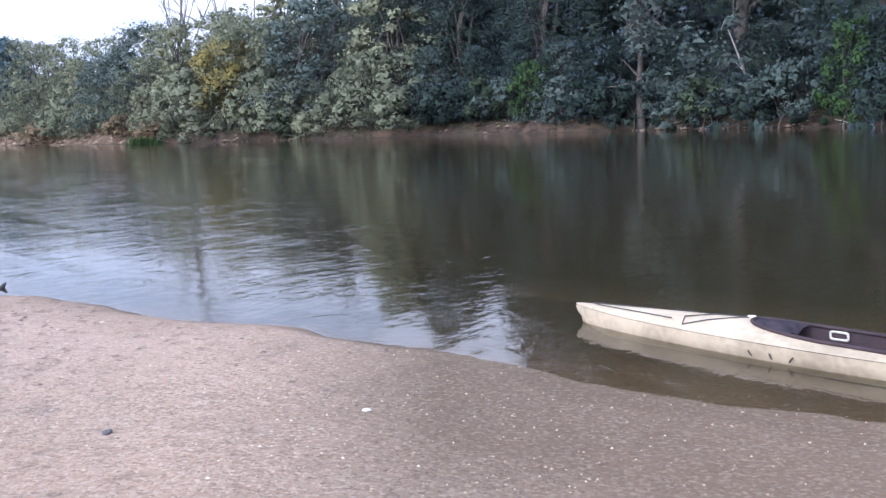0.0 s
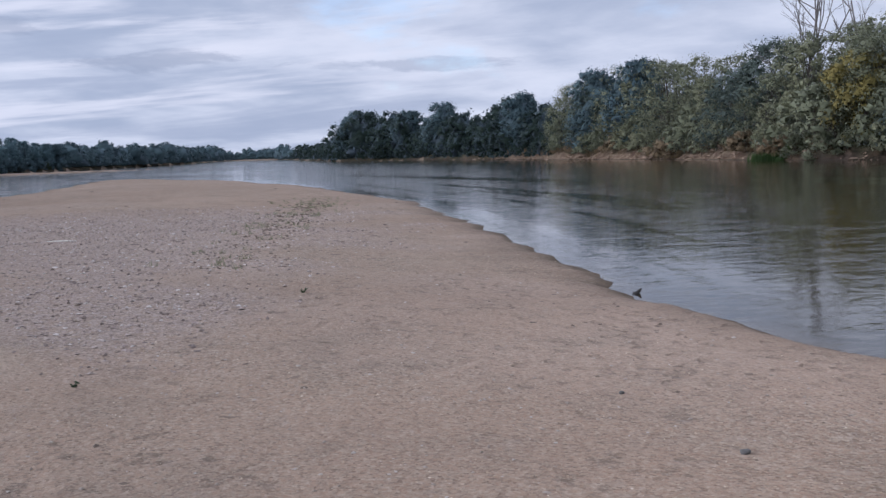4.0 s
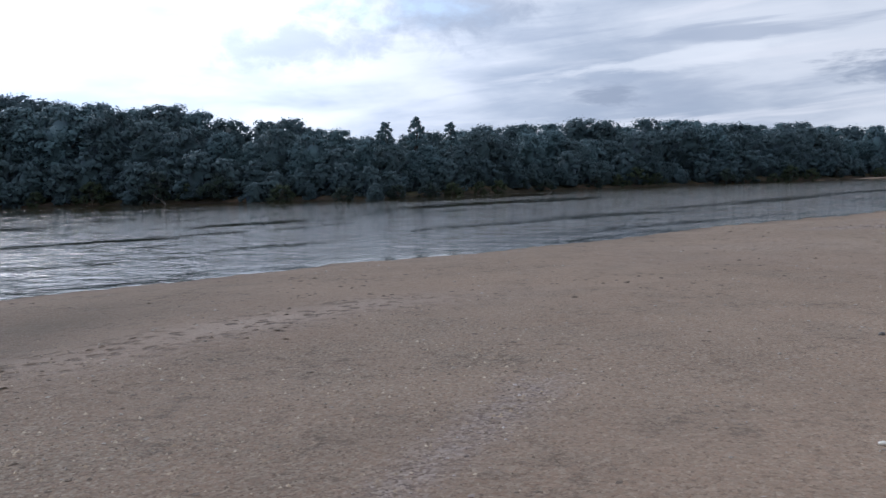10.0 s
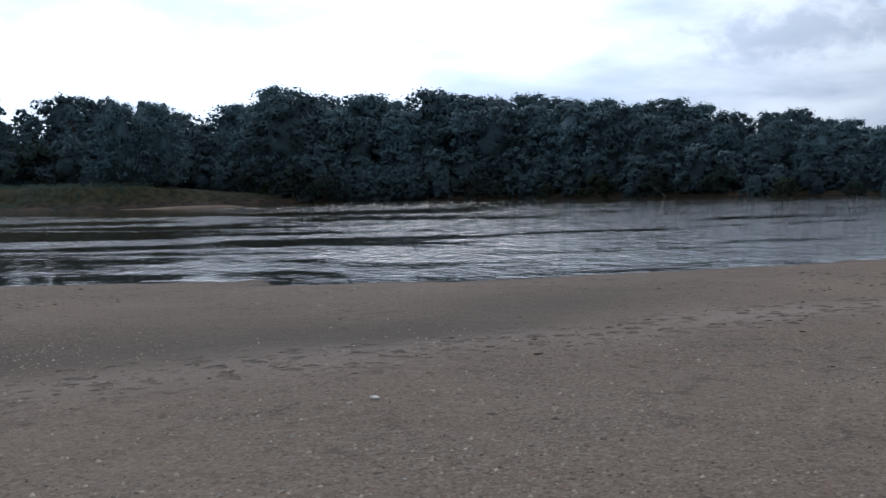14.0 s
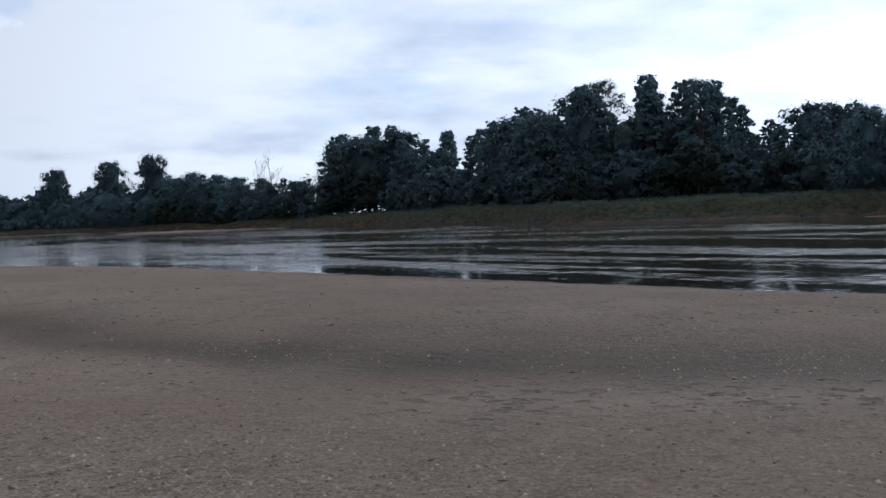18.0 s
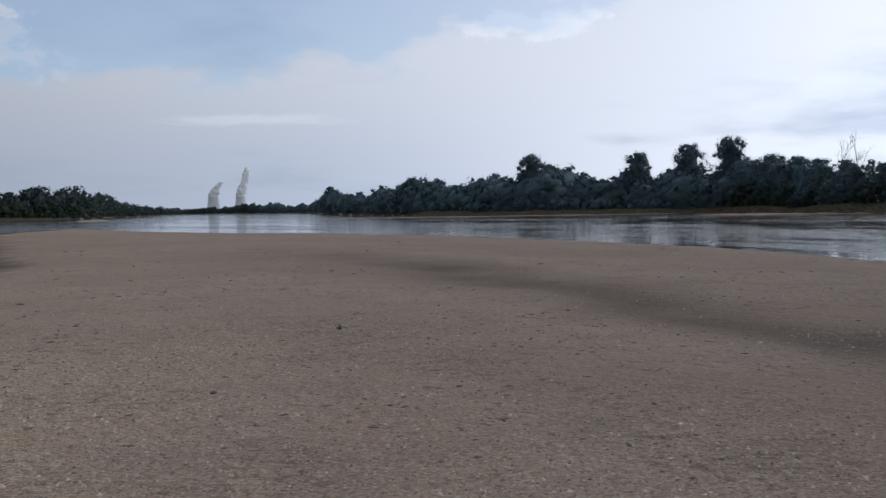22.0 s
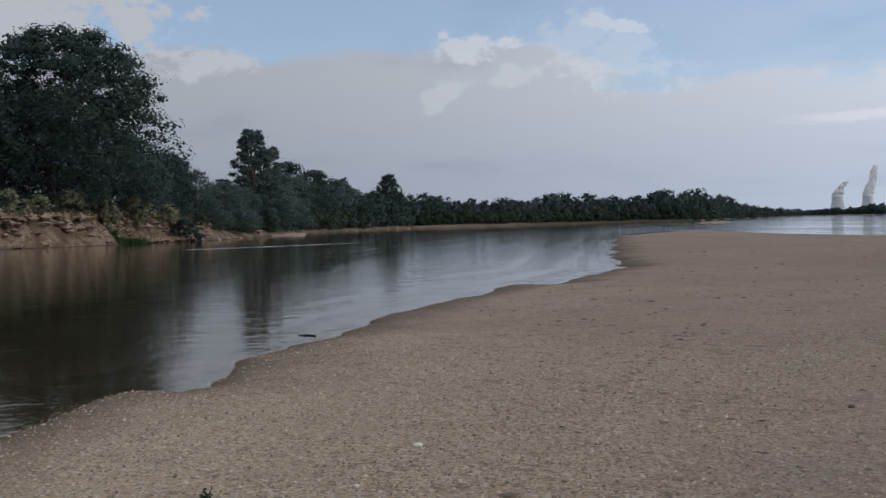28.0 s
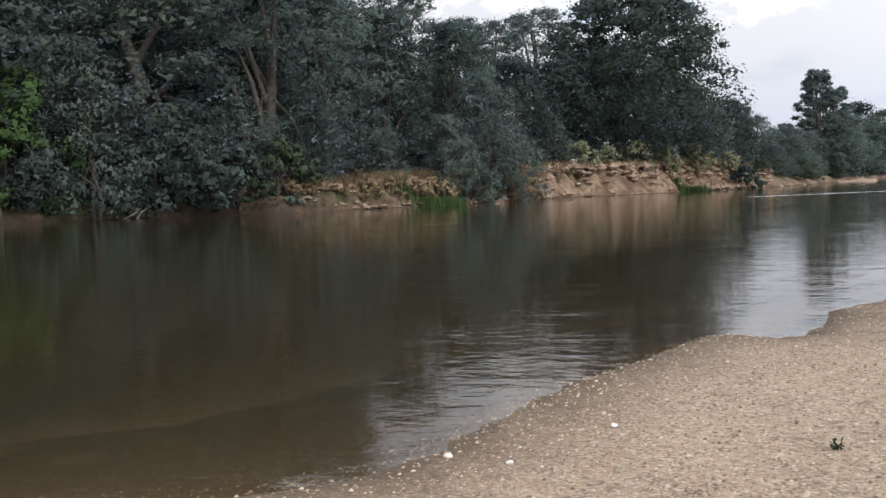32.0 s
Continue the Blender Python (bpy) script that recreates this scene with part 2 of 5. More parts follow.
LEAF = {
    # west woods: lighter and bluer than the leaf, the haze is in the colour
    "dark": foliage("leaf_dark_green_hazed", (0.070, 0.112, 0.122), (0.108, 0.158, 0.162), 0.22, 0.2),
    "hazel": foliage("leaf_dull_green", (0.070, 0.098, 0.078), (0.150, 0.190, 0.142), 0.50, 0.45),
    # deep green, darkened further for the dim north end of the wood
    "deep": foliage("leaf_deep_green", (0.026, 0.043, 0.032), (0.062, 0.087, 0.059), 0.42, 0.32),
    # grey-green, paled by the haze over the north bank
    "sage": foliage("leaf_sage", (0.135, 0.148, 0.088), (0.275, 0.285, 0.178), 0.25),
    "willow": foliage("leaf_grey_willow", (0.060, 0.084, 0.068), (0.138, 0.168, 0.140), 0.25),
    # hazed further still, for elms and poplars against the bright sky
    "hazed": foliage("leaf_blue_green_hazed", (0.098, 0.162, 0.178), (0.140, 0.215, 0.225), 0.22, 0.2),
    "bright": foliage("leaf_fresh_green", (0.032, 0.066, 0.020), (0.090, 0.150, 0.044)),
    "mid": foliage("leaf_mid_green", (0.038, 0.056, 0.029), (0.105, 0.132, 0.068)),
    # olive of its own, lightened on top to take in haze
    "olive": foliage("leaf_olive", (0.215, 0.220, 0.128), (0.310, 0.312, 0.188), 0.25),
    "yellow": foliage("leaf_yellow", (0.170, 0.140, 0.040), (0.400, 0.330, 0.110)),
    "rust": foliage("leaf_rust", (0.100, 0.066, 0.040), (0.200, 0.135, 0.080)),
    "straw": foliage("grass_straw", (0.175, 0.124, 0.070), (0.340, 0.255, 0.150)),
    "reed": foliage("leaf_reed", (0.030, 0.060, 0.018), (0.080, 0.130, 0.040)),
}
BARK = plain("bark", (0.075, 0.062, 0.050), 0.9, 0.4, 3.0, 0.6, depth=0.03)
PALE_BARK = plain("pale_bark", (0.30, 0.27, 0.24), 0.85, 0.35, 3.0, 0.5, depth=0.02)
# paler than bare concrete: the haze of the distance is in the colour
CONCRETE = plain("tower_concrete_hazed", (0.78, 0.79, 0.80), 0.9, 0.06, 0.03, 0.1)
STEAM, n = material("steam")
white = n.add("ShaderNodeBsdfDiffuse", Color=(0.98, 0.98, 0.98, 1))
n.add("ShaderNodeOutputMaterial", Surface=n.add("ShaderNodeMixShader", Fac=0.45, i1=white, i2=n.add("ShaderNodeBsdfTranslucent", Color=(0.98, 0.98, 0.98, 1))))
WET_WOOD = plain("wet_wood", (0.035, 0.028, 0.022), 0.45, 0.4, 12.0, 0.5)
DRIFT = plain("driftwood", (0.32, 0.27, 0.21), 0.85, 0.3, 9.0, 0.5)
QUARTZ = plain("pale_quartz", (0.72, 0.68, 0.60), 0.5, 0.15, 30.0, 0.2)
FLINT = plain("dark_flint", (0.10, 0.09, 0.08), 0.55, 0.3, 30.0, 0.2)

# sand: fine grain, gravel flecks, damp hollows
SAND, n = material("river_sand")
at = n.add("ShaderNodeTexCoord", "Object")
damp = n.add("ShaderNodeAttribute", "Fac", {"attribute_name": "damp"})
silt = n.add("ShaderNodeAttribute", "Fac", {"attribute_name": "silt"})
coarse = n.add("ShaderNodeAttribute", "Fac", {"attribute_name": "coarse"})
broad = n.noise(at, 0.16, 4.0, 0.6)
patch = n.noise(at, 1.1, 5.0, 0.6)
grain = n.noise(at, 70.0, 3.0, 0.7)
fleck = n.add("ShaderNodeTexVoronoi", "Color", Vector=at, Scale=48.0)
fleck_v = n.add("ShaderNodeSeparateColor", 0, Color=fleck)
base = n.mix(n.ramp(broad, 0.35, 0.65), (0.318, 0.204, 0.137), (0.405, 0.272, 0.187))
base = n.mix(n.math("MULTIPLY", n.ramp(patch, 0.45, 0.70), 0.62), base, (0.245, 0.170, 0.120))
base = n.mix(n.math("MULTIPLY", n.ramp(grain, 0.35, 0.70), 0.50), base, (0.45, 0.37, 0.285))
base = n.mix(n.math("MULTIPLY", n.math("MULTIPLY", n.ramp(coarse, 0.40, 0.9), n.ramp(n.add("ShaderNodeSeparateXYZ", 0, Vector=at), 0.0, 4.0)), 0.60), base, (0.440, 0.315, 0.195))
stone = n.mix(fleck_v, (0.10, 0.075, 0.055), (0.60, 0.53, 0.42))
base = n.mix(n.math("MULTIPLY", n.math("ADD", 0.20, n.math("MULTIPLY", coarse, 0.62)), n.ramp(n.noise(at, 30.0, 2.0), 0.40, 0.58)), base, stone)
# shade of small dents, drawn as dark streaks without relief
dent_shade = n.math("MULTIPLY", n.ramp(n.noise(at, 5.5, 6.0, 0.72), 0.52, 0.64), n.ramp(n.noise(at, 0.55, 3.0), 0.40, 0.62))
base = n.mix(n.math("MULTIPLY", dent_shade, 0.72), base, (0.150, 0.112, 0.085))
lilac = n.add("ShaderNodeAttribute", "Fac", {"attribute_name": "shingle"})
base = n.mix(n.math("MULTIPLY", n.math("MULTIPLY", lilac, 0.90), n.ramp(n.noise(at, 9.0, 4.0, 0.7), 0.25, 0.65)), base, n.mix(fleck_v, (0.215, 0.162, 0.138), (0.545, 0.442, 0.385)))
# pale mound: its lighter front face is put into the colour
dry = n.add("ShaderNodeAttribute", "Fac", {"attribute_name": "dry"})
base = n.mix(n.math("MULTIPLY", dry, 0.85), base, (0.56, 0.43, 0.32))
trod = n.add("ShaderNodeAttribute", "Fac", {"attribute_name": "trod"})
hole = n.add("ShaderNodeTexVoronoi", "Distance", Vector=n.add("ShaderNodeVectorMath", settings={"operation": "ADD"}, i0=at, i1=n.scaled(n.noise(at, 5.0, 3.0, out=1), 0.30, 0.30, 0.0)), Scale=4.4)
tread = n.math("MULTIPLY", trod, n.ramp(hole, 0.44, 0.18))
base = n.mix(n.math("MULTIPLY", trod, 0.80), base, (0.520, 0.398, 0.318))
# the footprint hollows' shade is painted dark, besides their relief
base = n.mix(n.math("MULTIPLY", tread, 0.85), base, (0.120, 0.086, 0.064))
tuft = n.ramp(n.noise(at, 1.7, 6.0, 0.75), 0.62, 0.70)
base = n.mix(n.math("MULTIPLY", tuft, 0.40), base, (0.170, 0.120, 0.085))
pale = n.ramp(n.noise(at, 4.2, 4.0, 0.7), 0.58, 0.78)
base = n.mix(n.math("MULTIPLY", pale, 0.45), base, (0.45, 0.375, 0.315))
base = n.mix(n.math("MULTIPLY", damp, 0.94), base, (0.098, 0.068, 0.042))
base = n.mix(n.math("MULTIPLY", n.ramp(n.noise(at, 34.0, 2.0), 0.44, 0.60), 0.34), base, n.mix(n.math("MULTIPLY", fleck_v, n.math("SUBTRACT", 1.0, n.math("MULTIPLY", damp, 0.45))), (0.070, 0.050, 0.036), (0.560, 0.445, 0.330)))
base = n.mix(silt, base, (0.028, 0.030, 0.016))
height = n.math("ADD", n.math("MULTIPLY", grain, 0.25), n.math("ADD", n.math("MULTIPLY", n.noise(at, 13.0, 4.0, 0.6), 1.0), n.math("ADD", n.math("MULTIPLY", tread, -3.0), n.math("MULTIPLY", n.noise(at, 3.0, 4.0), 1.6))))
bump = n.add("ShaderNodeBump", Strength=0.8, Distance=0.035, Height=height)
n.add("ShaderNodeOutputMaterial", Surface=n.add("ShaderNodeBsdfPrincipled", Base_Color=base, Diffuse_Roughness=1.0, Roughness=n.math("SUBTRACT", 0.95, n.math("MULTIPLY", damp, 0.12)), Normal=bump, Specular_IOR_Level=0.2))

# ground beyond the river: earth, dry grass and leaf litter
EARTH, n = material("river_bank_earth")
at = n.add("ShaderNodeTexCoord", "Object")
turf = n.add("ShaderNodeAttribute", "Fac", {"attribute_name": "turf"})
wet = n.add("ShaderNodeAttribute", "Fac", {"attribute_name": "silt"})
rise = n.add("ShaderNodeSeparateXYZ", 2, Vector=at)
a, b, c = n.noise(at, 0.35, 5.0, 0.6), n.noise(at, 1.4, 6.0, 0.65), n.noise(n.scaled(at, 1.0, 1.0, 3.0), 4.0, 5.0, 0.7)
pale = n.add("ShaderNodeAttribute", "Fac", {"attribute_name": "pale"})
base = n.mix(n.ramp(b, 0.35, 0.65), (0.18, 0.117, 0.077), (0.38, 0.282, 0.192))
# earth off the bare stretches: its dark tones include the shade under the trees
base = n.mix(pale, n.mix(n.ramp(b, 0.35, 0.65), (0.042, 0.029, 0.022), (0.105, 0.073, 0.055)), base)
base = n.mix(n.ramp(a, 0.50, 0.62), base, (0.15, 0.095, 0.062))
base = n.mix(n.math("MULTIPLY", n.ramp(c, 0.52, 0.68), 0.7), base, (0.115, 0.080, 0.055))
litter = n.mix(n.ramp(b, 0.3, 0.7), (0.035, 0.042, 0.020), (0.12, 0.105, 0.055))
base = n.mix(turf, base, litter)
base = n.mix(n.ramp(rise, 0.12, -0.02), base, (0.060, 0.050, 0.034))
base = n.mix(wet, base, (0.028, 0.030, 0.016))
bump = n.add("ShaderNodeBump", Strength=1.0, Distance=0.35, Height=n.math("ADD", b, n.math("MULTIPLY", c, 0.5)))
n.add("ShaderNodeOutputMaterial", Surface=n.add("ShaderNodeBsdfPrincipled", Base_Color=base, Diffuse_Roughness=1.0, Roughness=0.95, Normal=bump, Specular_IOR_Level=0.2))

# water: gloss over a clear, faintly brown body; ripples at three scales, rougher in the current
WATER, n = material("river_water")
at = n.add("ShaderNodeTexCoord", "Object")
current = n.add("ShaderNodeAttribute", "Fac", {"attribute_name": "current"})
turned = n.add("ShaderNodeVectorRotate", 0, {}, Vector=at, Angle=radians(27.0))
flow = n.scaled(turned, 1.0, 0.55, 1.0)
south = n.add("ShaderNodeAttribute", "Fac", {"attribute_name": "south"})
ripple = n.noise(flow, 5.5, 3.0, 0.55, 0.5)
wave = n.noise(flow, 1.5, 3.0, 0.5, 0.5)
swell = n.noise(flow, 0.13, 3.0, 0.5, 0.4)
dash = n.math("ADD", 0.30, n.math("MULTIPLY", n.ramp(n.noise(flow, 1.3, 3.0, 0.6, 0.3), 0.42, 0.58), 0.70))
offing = n.add("ShaderNodeAttribute", "Fac", {"attribute_name": "offing"})
course = n.add("ShaderNodeAttribute", "Fac", {"attribute_name": "course"})
lanes = n.add("ShaderNodeCombineXYZ", X=n.math("MULTIPLY", n.math("LOGARITHM", n.math("ADD", 1.0, n.math("DIVIDE", offing, 5.0)), 2.718), 5.5), Y=n.math("MULTIPLY", course, 2.6), Z=0.0)
sweep = n.math("SUBTRACT", n.noise(lanes, 1.0, 6.0, 0.66, 0.35), n.math("MULTIPLY", south, 0.075))
gust = n.math("MULTIPLY", n.ramp(sweep, 0.40, 0.50), dash)
rough = n.math("MULTIPLY", current, n.math("ADD", 0.12, n.math("MULTIPLY", gust, n.math("ADD", 1.2, n.math("MULTIPLY", south, 1.0)))))
calm = n.math("ADD", 0.040, rough)
height = n.math("ADD", n.math("MULTIPLY", ripple, 0.13), n.math("ADD", n.math("MULTIPLY", wave, 0.20), n.math("MULTIPLY", swell, 0.3)))
bump = n.add("ShaderNodeBump", Strength=calm, Distance=0.35, Height=height)
gloss = n.add("ShaderNodeBsdfGlossy", Color=(1, 1, 1, 1), Roughness=0.045, Normal=bump)
murk = n.add("ShaderNodeAttribute", "Fac", {"attribute_name": "murk"})
clear_body = n.add("ShaderNodeBsdfTransparent", Color=(0.84, 0.80, 0.66, 1))
muddy = n.add("ShaderNodeBsdfDiffuse", Color=(0.033, 0.025, 0.011, 1))
body = n.add("ShaderNodeMixShader", Fac=murk, i1=clear_body, i2=muddy)
# a riffle of broken water where the current runs over a shoal
spot = n.add("ShaderNodeSeparateXYZ", 0, Vector=at)
east, north = spot.node.outputs[0], spot.node.outputs[1]
RIFFLE_A, RIFFLE_B = polar(244.2, 77), polar(233.5, 89)
along = (RIFFLE_B - RIFFLE_A).normalized()
run = n.math("ADD", n.math("MULTIPLY", n.math("SUBTRACT", east, RIFFLE_A.x), along.x), n.math("MULTIPLY", n.math("SUBTRACT", north, RIFFLE_A.y), along.y))
off = n.math("SUBTRACT", n.math("MULTIPLY", n.math("SUBTRACT", east, RIFFLE_A.x), along.y), n.math("MULTIPLY", n.math("SUBTRACT", north, RIFFLE_A.y), along.x))
off = n.math("ABSOLUTE", n.math("ADD", off, n.math("MULTIPLY", n.math("SUBTRACT", n.noise(at, 0.35, 3.0), 0.5), 1.6)))
riffle = n.math("MULTIPLY", n.ramp(off, 0.75, 0.25), n.math("MULTIPLY", n.ramp(run, -0.5, 0.8), n.ramp(run, 19.5, 14.0)))
riffle = n.math("MULTIPLY", riffle, n.ramp(n.noise(at, 1.6, 3.0), 0.30, 0.55))
foam = n.add("ShaderNodeBsdfDiffuse", Color=(0.72, 0.74, 0.75, 1))
surface = n.add("ShaderNodeMixShader", Fac=n.add("ShaderNodeFresnel", IOR=1.333, Normal=bump), i1=body, i2=gloss)
n.add("ShaderNodeOutputMaterial", Surface=n.add("ShaderNodeMixShader", Fac=riffle, i1=surface, i2=foam))

# ---- plan of the river ----


def value_noise(x, y, seed=0):
    """Smooth noise on a unit lattice, from -1 to 1."""
    xi, yi = np.floor(x).astype(np.int64), np.floor(y).astype(np.int64)
    fx, fy = x - xi, y - yi
    fx, fy = fx * fx * (3 - 2 * fx), fy * fy * (3 - 2 * fy)

    def corner(i, j):
        h = (i * 374761393 + j * 668265263 + seed * 974634077) & 0xFFFFFFFF
        h = ((h ^ (h >> 13)) * 1274126177) & 0xFFFFFFFF
        return ((h ^ (h >> 16)) & 0xFFFF) / 32767.5 - 1
    top = corner(xi, yi) * (1 - fx) + corner(xi + 1, yi) * fx
    low = corner(xi, yi + 1) * (1 - fx) + corner(xi + 1, yi + 1) * fx
    return top * (1 - fy) + low * fy


# the sandbar's outline, counter-clockwise: north side, west side, south tip, east side
NORTH_SIDE = [(5.9, 1.6), (5.0, 3.4), (3.7, 4.7), (2.2, 5.4), (1.5, 5.85), (0.9, 6.25), (0.46, 6.69), (0.1, 7.05), (-0.25, 7.43), (-0.65, 7.65), (-1.2, 8.03), (-1.5, 8.38), (-2.3, 8.77), (-3.27, 9.46),
              (-3.92, 10.05), (-4.92, 10.55), (-6.4, 12.5), (-8.5, 14.65), (-11.15, 17.7), (-15.6, 22.2), (-21.3, 28.0), (-31.0, 35.2), (-40.0, 42.3), (-57.0, 52.2), (-70.0, 56.0)]
WEST_SIDE = [(-76.0, 54.5), (-68.0, 46.5), (-59.0, 39.5), (-49.0, 28.8), (-43.0, 23.5), (-38.4, 17.2), (-32.8, 10.4), (-28.8, 6.0), (-25.2, 3.0), (-21.8, -0.6), (-20.1, -2.9),
             (-17.4, -5.3), (-14.6, -8.2), (-13.3, -10.3), (-12.9, -10.9), (-13.6, -11.8), (-12.6, -13.1), (-10.9, -16.6), (-9.4, -20.5), (-7.6, -24.0), (-5.5, -29.3), (-2.2, -36.5)]
SOUTH_TIP = [(1.3, -42.3), (6.9, -50.0), (17.9, -61.8), (26.8, -67.8), (33.0, -69.5), (43.0, -76.0), (53.0, -84.0), (66.0, -98.0), (70.0, -97.0), (64.4, -82.0), (57.5, -69.5), (40.0, -48.0)]
EAST_SIDE = [(34.0, -41.0), (28.5, -34.5), (21.5, -26.7), (19.9, -23.0), (18.4, -20.2), (17.5, -18.7), (18.5, -17.7), (17.3, -16.5), (15.7, -13.4), (15.1, -12.2), (14.2, -10.6), (13.5, -10.0), (12.6, -8.7), (12.2, -7.8),
             (11.3, -6.25), (10.6, -5.75), (9.85, -5.2), (9.75, -4.75), (10.15, -4.4), (9.6, -3.7), (8.9, -3.0), (8.35, -2.4), (7.82, -1.85), (7.05, -1.28), (6.6, -0.9), (6.33, -0.66), (6.06, -0.35), (5.96, 0.08)]
OUTLINE = np.array(NORTH_SIDE + WEST_SIDE + SOUTH_TIP + EAST_SIDE)

# the far waterline: bearing, distance
FAR_SHORE = [(-24, 80), (-10, 97), (0, 105), (6, 108), (14.8, 122), (18.3, 135), (24.7, 178), (27.5, 198), (34.7, 275), (38, 320), (41.5, 350), (43, 480), (45, 900), (47.6, 900), (50, 420),
             (53, 280), (57, 210), (62, 160), (68, 143), (74, 126), (87, 102), (96, 84), (105, 89), (115, 100), (125, 106), (133, 104), (140, 92), (145, 95),
             (155, 98), (160, 125), (166, 160), (172, 180), (180, 225), (190, 235), (196, 262), (200, 330), (203, 900), (209, 1500), (211, 700), (215, 385), (222, 330), (226, 296)]
FAR_SHORE_EAST = [(231, 285), (234.5, 235), (237.5, 195), (239.5, 160), (243, 126), (248, 110), (254, 100), (259, 87), (264, 80), (271, 75), (278, 80), (290, 82), (310, 78), (336, 80)]
# low bars that lie bare in the stream: centre, half length, half width, bearing, height
BARS = [(polar(135.0, 91), 6.0, 0.8, 45, 0.22), (polar(192, 215), 45.0, 3.0, 98, 0.14), (polar(176, 170), 16.0, 2.5, 80, 0.3),
        (polar(214, 300), 40.0, 4.0, 30, 0.4), (polar(238.2, 165), 12.0, 2.0, 60, 0.5), (Vector((-144, 84, 0)), 46.0, 3.0, 22.8, 0.28)]
# how far the wood stands back from the water, how wide the beach below it is, and how high the bank
SETBACK = [(-24, 1.2), (14, 1.5), (20, 5), (30, 7), (44, 2), (60, 0.0), (128, 0.2), (137, 20), (150, 26), (165, 22), (171, 6), (190, 8), (230, 14), (238, 7), (243, 4), (250, 5), (262, 5), (268, 1.2), (285, 0.3), (336, 1.2)]
BEACH = [(-24, 1.2), (14, 1.4), (22, 4.5), (32, 4.5), (44, 1.0), (60, 0.1), (128, 0.2), (137, 4), (150, 5), (165, 4), (171, 2), (190, 4), (230, 8), (240, 4), (246, 2.2), (264, 2.0), (268, 0.6), (336, 1.2)]
BANK_TOP = [(-24, 1.0), (10, 1.0), (16, 1.5), (19, 1.2), (31, 1.5), (40, 1.2), (60, 0.3), (130, 0.3), (137, 1.5), (150, 1.5), (165, 1.6), (175, 0.7), (230, 0.5), (238, 0.3), (241.8, 0.4), (243.2, 1.5), (245.5, 2.4), (256, 2.3), (258.5, 1.5), (265, 1.6), (270, 1.2), (274, 0.8), (336, 1.0)]


def table(rows, bearing):
    b, v = np.array(rows, float).T
    return np.interp((np.asarray(bearing) + 24) % 360 - 24, b, v)


def far_shore(bearing):
    return table(FAR_SHORE + FAR_SHORE_EAST, bearing)


def inside_sandbar(x, y):
    """Signed distance to the sandbar's outline, positive on the sand."""
    p = np.stack([x, y], -1)
    best, odd = np.full(x.shape, 1e9), np.zeros(x.shape, bool)
    for a, b in zip(OUTLINE, np.roll(OUTLINE, -1, 0)):
        ab = b - a
        k = np.clip(((p - a) @ ab) / (ab @ ab), 0, 1)
        best = np.minimum(best, np.hypot(*(p - a - k[..., None] * ab).T).T if p.ndim == 2 else np.linalg.norm(p - a - k[..., None] * ab, axis=-1))
        cross = (a[1] > y) != (b[1] > y)
        odd ^= cross & (x < (b[0] - a[0]) * (y - a[1]) / ((b[1] - a[1]) or 1e-9) + a[0])
    return np.where(odd, best, -best)


def terrain(x, y):
    """Height, dampness, silt and gravel share of the ground at x, y (arrays)."""
    x, y = np.asarray(x, float), np.asarray(y, float)
    r, bearing = np.hypot(x, y), np.degrees(np.arctan2(-x, y))
    far_off = np.clip(r / 25 - 0.3, 0, 1)
    wob = 0.18 * far_off * value_noise(x * 0.9, y * 0.9, 1) + (0.045 + 0.22 * far_off) * value_noise(x * 2.3, y * 2.3, 2) + 0.05 * value_noise(x * 5.5, y * 5.5, 22) + 0.5 * np.clip(r / 40 - 0.5, 0, 1) * value_noise(x * 0.25, y * 0.25, 3)
    d = inside_sandbar(x, y) + wob
    roll = 0.05 * value_noise(x * 0.22, y * 0.22, 4) + 0.022 * value_noise(x * 0.7, y * 0.7, 5) + 0.009 * value_noise(x * 2.1, y * 2.1, 6)
    gentle = np.maximum(np.clip((x + 1.2) / 1.8, 0, 1) * np.clip((y - 3) / 2, 0, 1), np.exp(-((x - 6.6) ** 2 + (y - 1.4) ** 2) / 8))
    crest = 0.05 * (1 - gentle) * np.clip(d / 0.25, 0, 1) + 0.19 * (1 - np.exp(-np.clip(d, 0, 99) / 3.2)) + roll * np.clip(d / 2.5, 0, 1)
    run = np.interp(bearing % 360, [98, 105, 115, 125, 140, 160, 174, 181, 188, 196, 206], [17, 15, 12, 10.3, 10.2, 10.8, 11.5, 15, 19, 26, 38])
    run = run * (1 + 0.07 * value_noise(x * 0.3, y * 0.3, 19))
    hollow = np.exp(-(np.abs(r / run - 1) / 0.17) ** 2.4) * np.clip((bearing % 360 - 100) / 18, 0, 1) * np.clip((207 - bearing % 360) / 12, 0, 1)
    crest = crest - 0.07 * hollow
    ridge = 0.22 * np.exp(-(((x + 34) * 0.75 + (y - 26) * 0.66) / 16) ** 2 - (((x + 34) * 0.66 - (y - 26) * 0.75) / 6) ** 2)
    crest = crest + ridge * np.clip(d / 3, 0, 1)
    mound = 0.15 * np.exp(-(((x + 7.75) / 0.75) ** 2 + ((y - 4.0) / 0.62) ** 2))
    crest = crest + mound
    bed = -(0.10 + 0.22 * (1 - gentle)) * (1 - np.exp(np.clip(d, -99, 0) / 1.4)) + 0.035 * np.clip(d, -45, 0) + 0.02 * value_noise(x * 0.8, y * 0.8, 7) * np.clip(-d, 0, 1)
    z = np.where(d > 0, crest, bed)
    for c, half, wide, turn, top in BARS:
        ca, sa = math.cos(radians(turn)), math.sin(radians(turn))
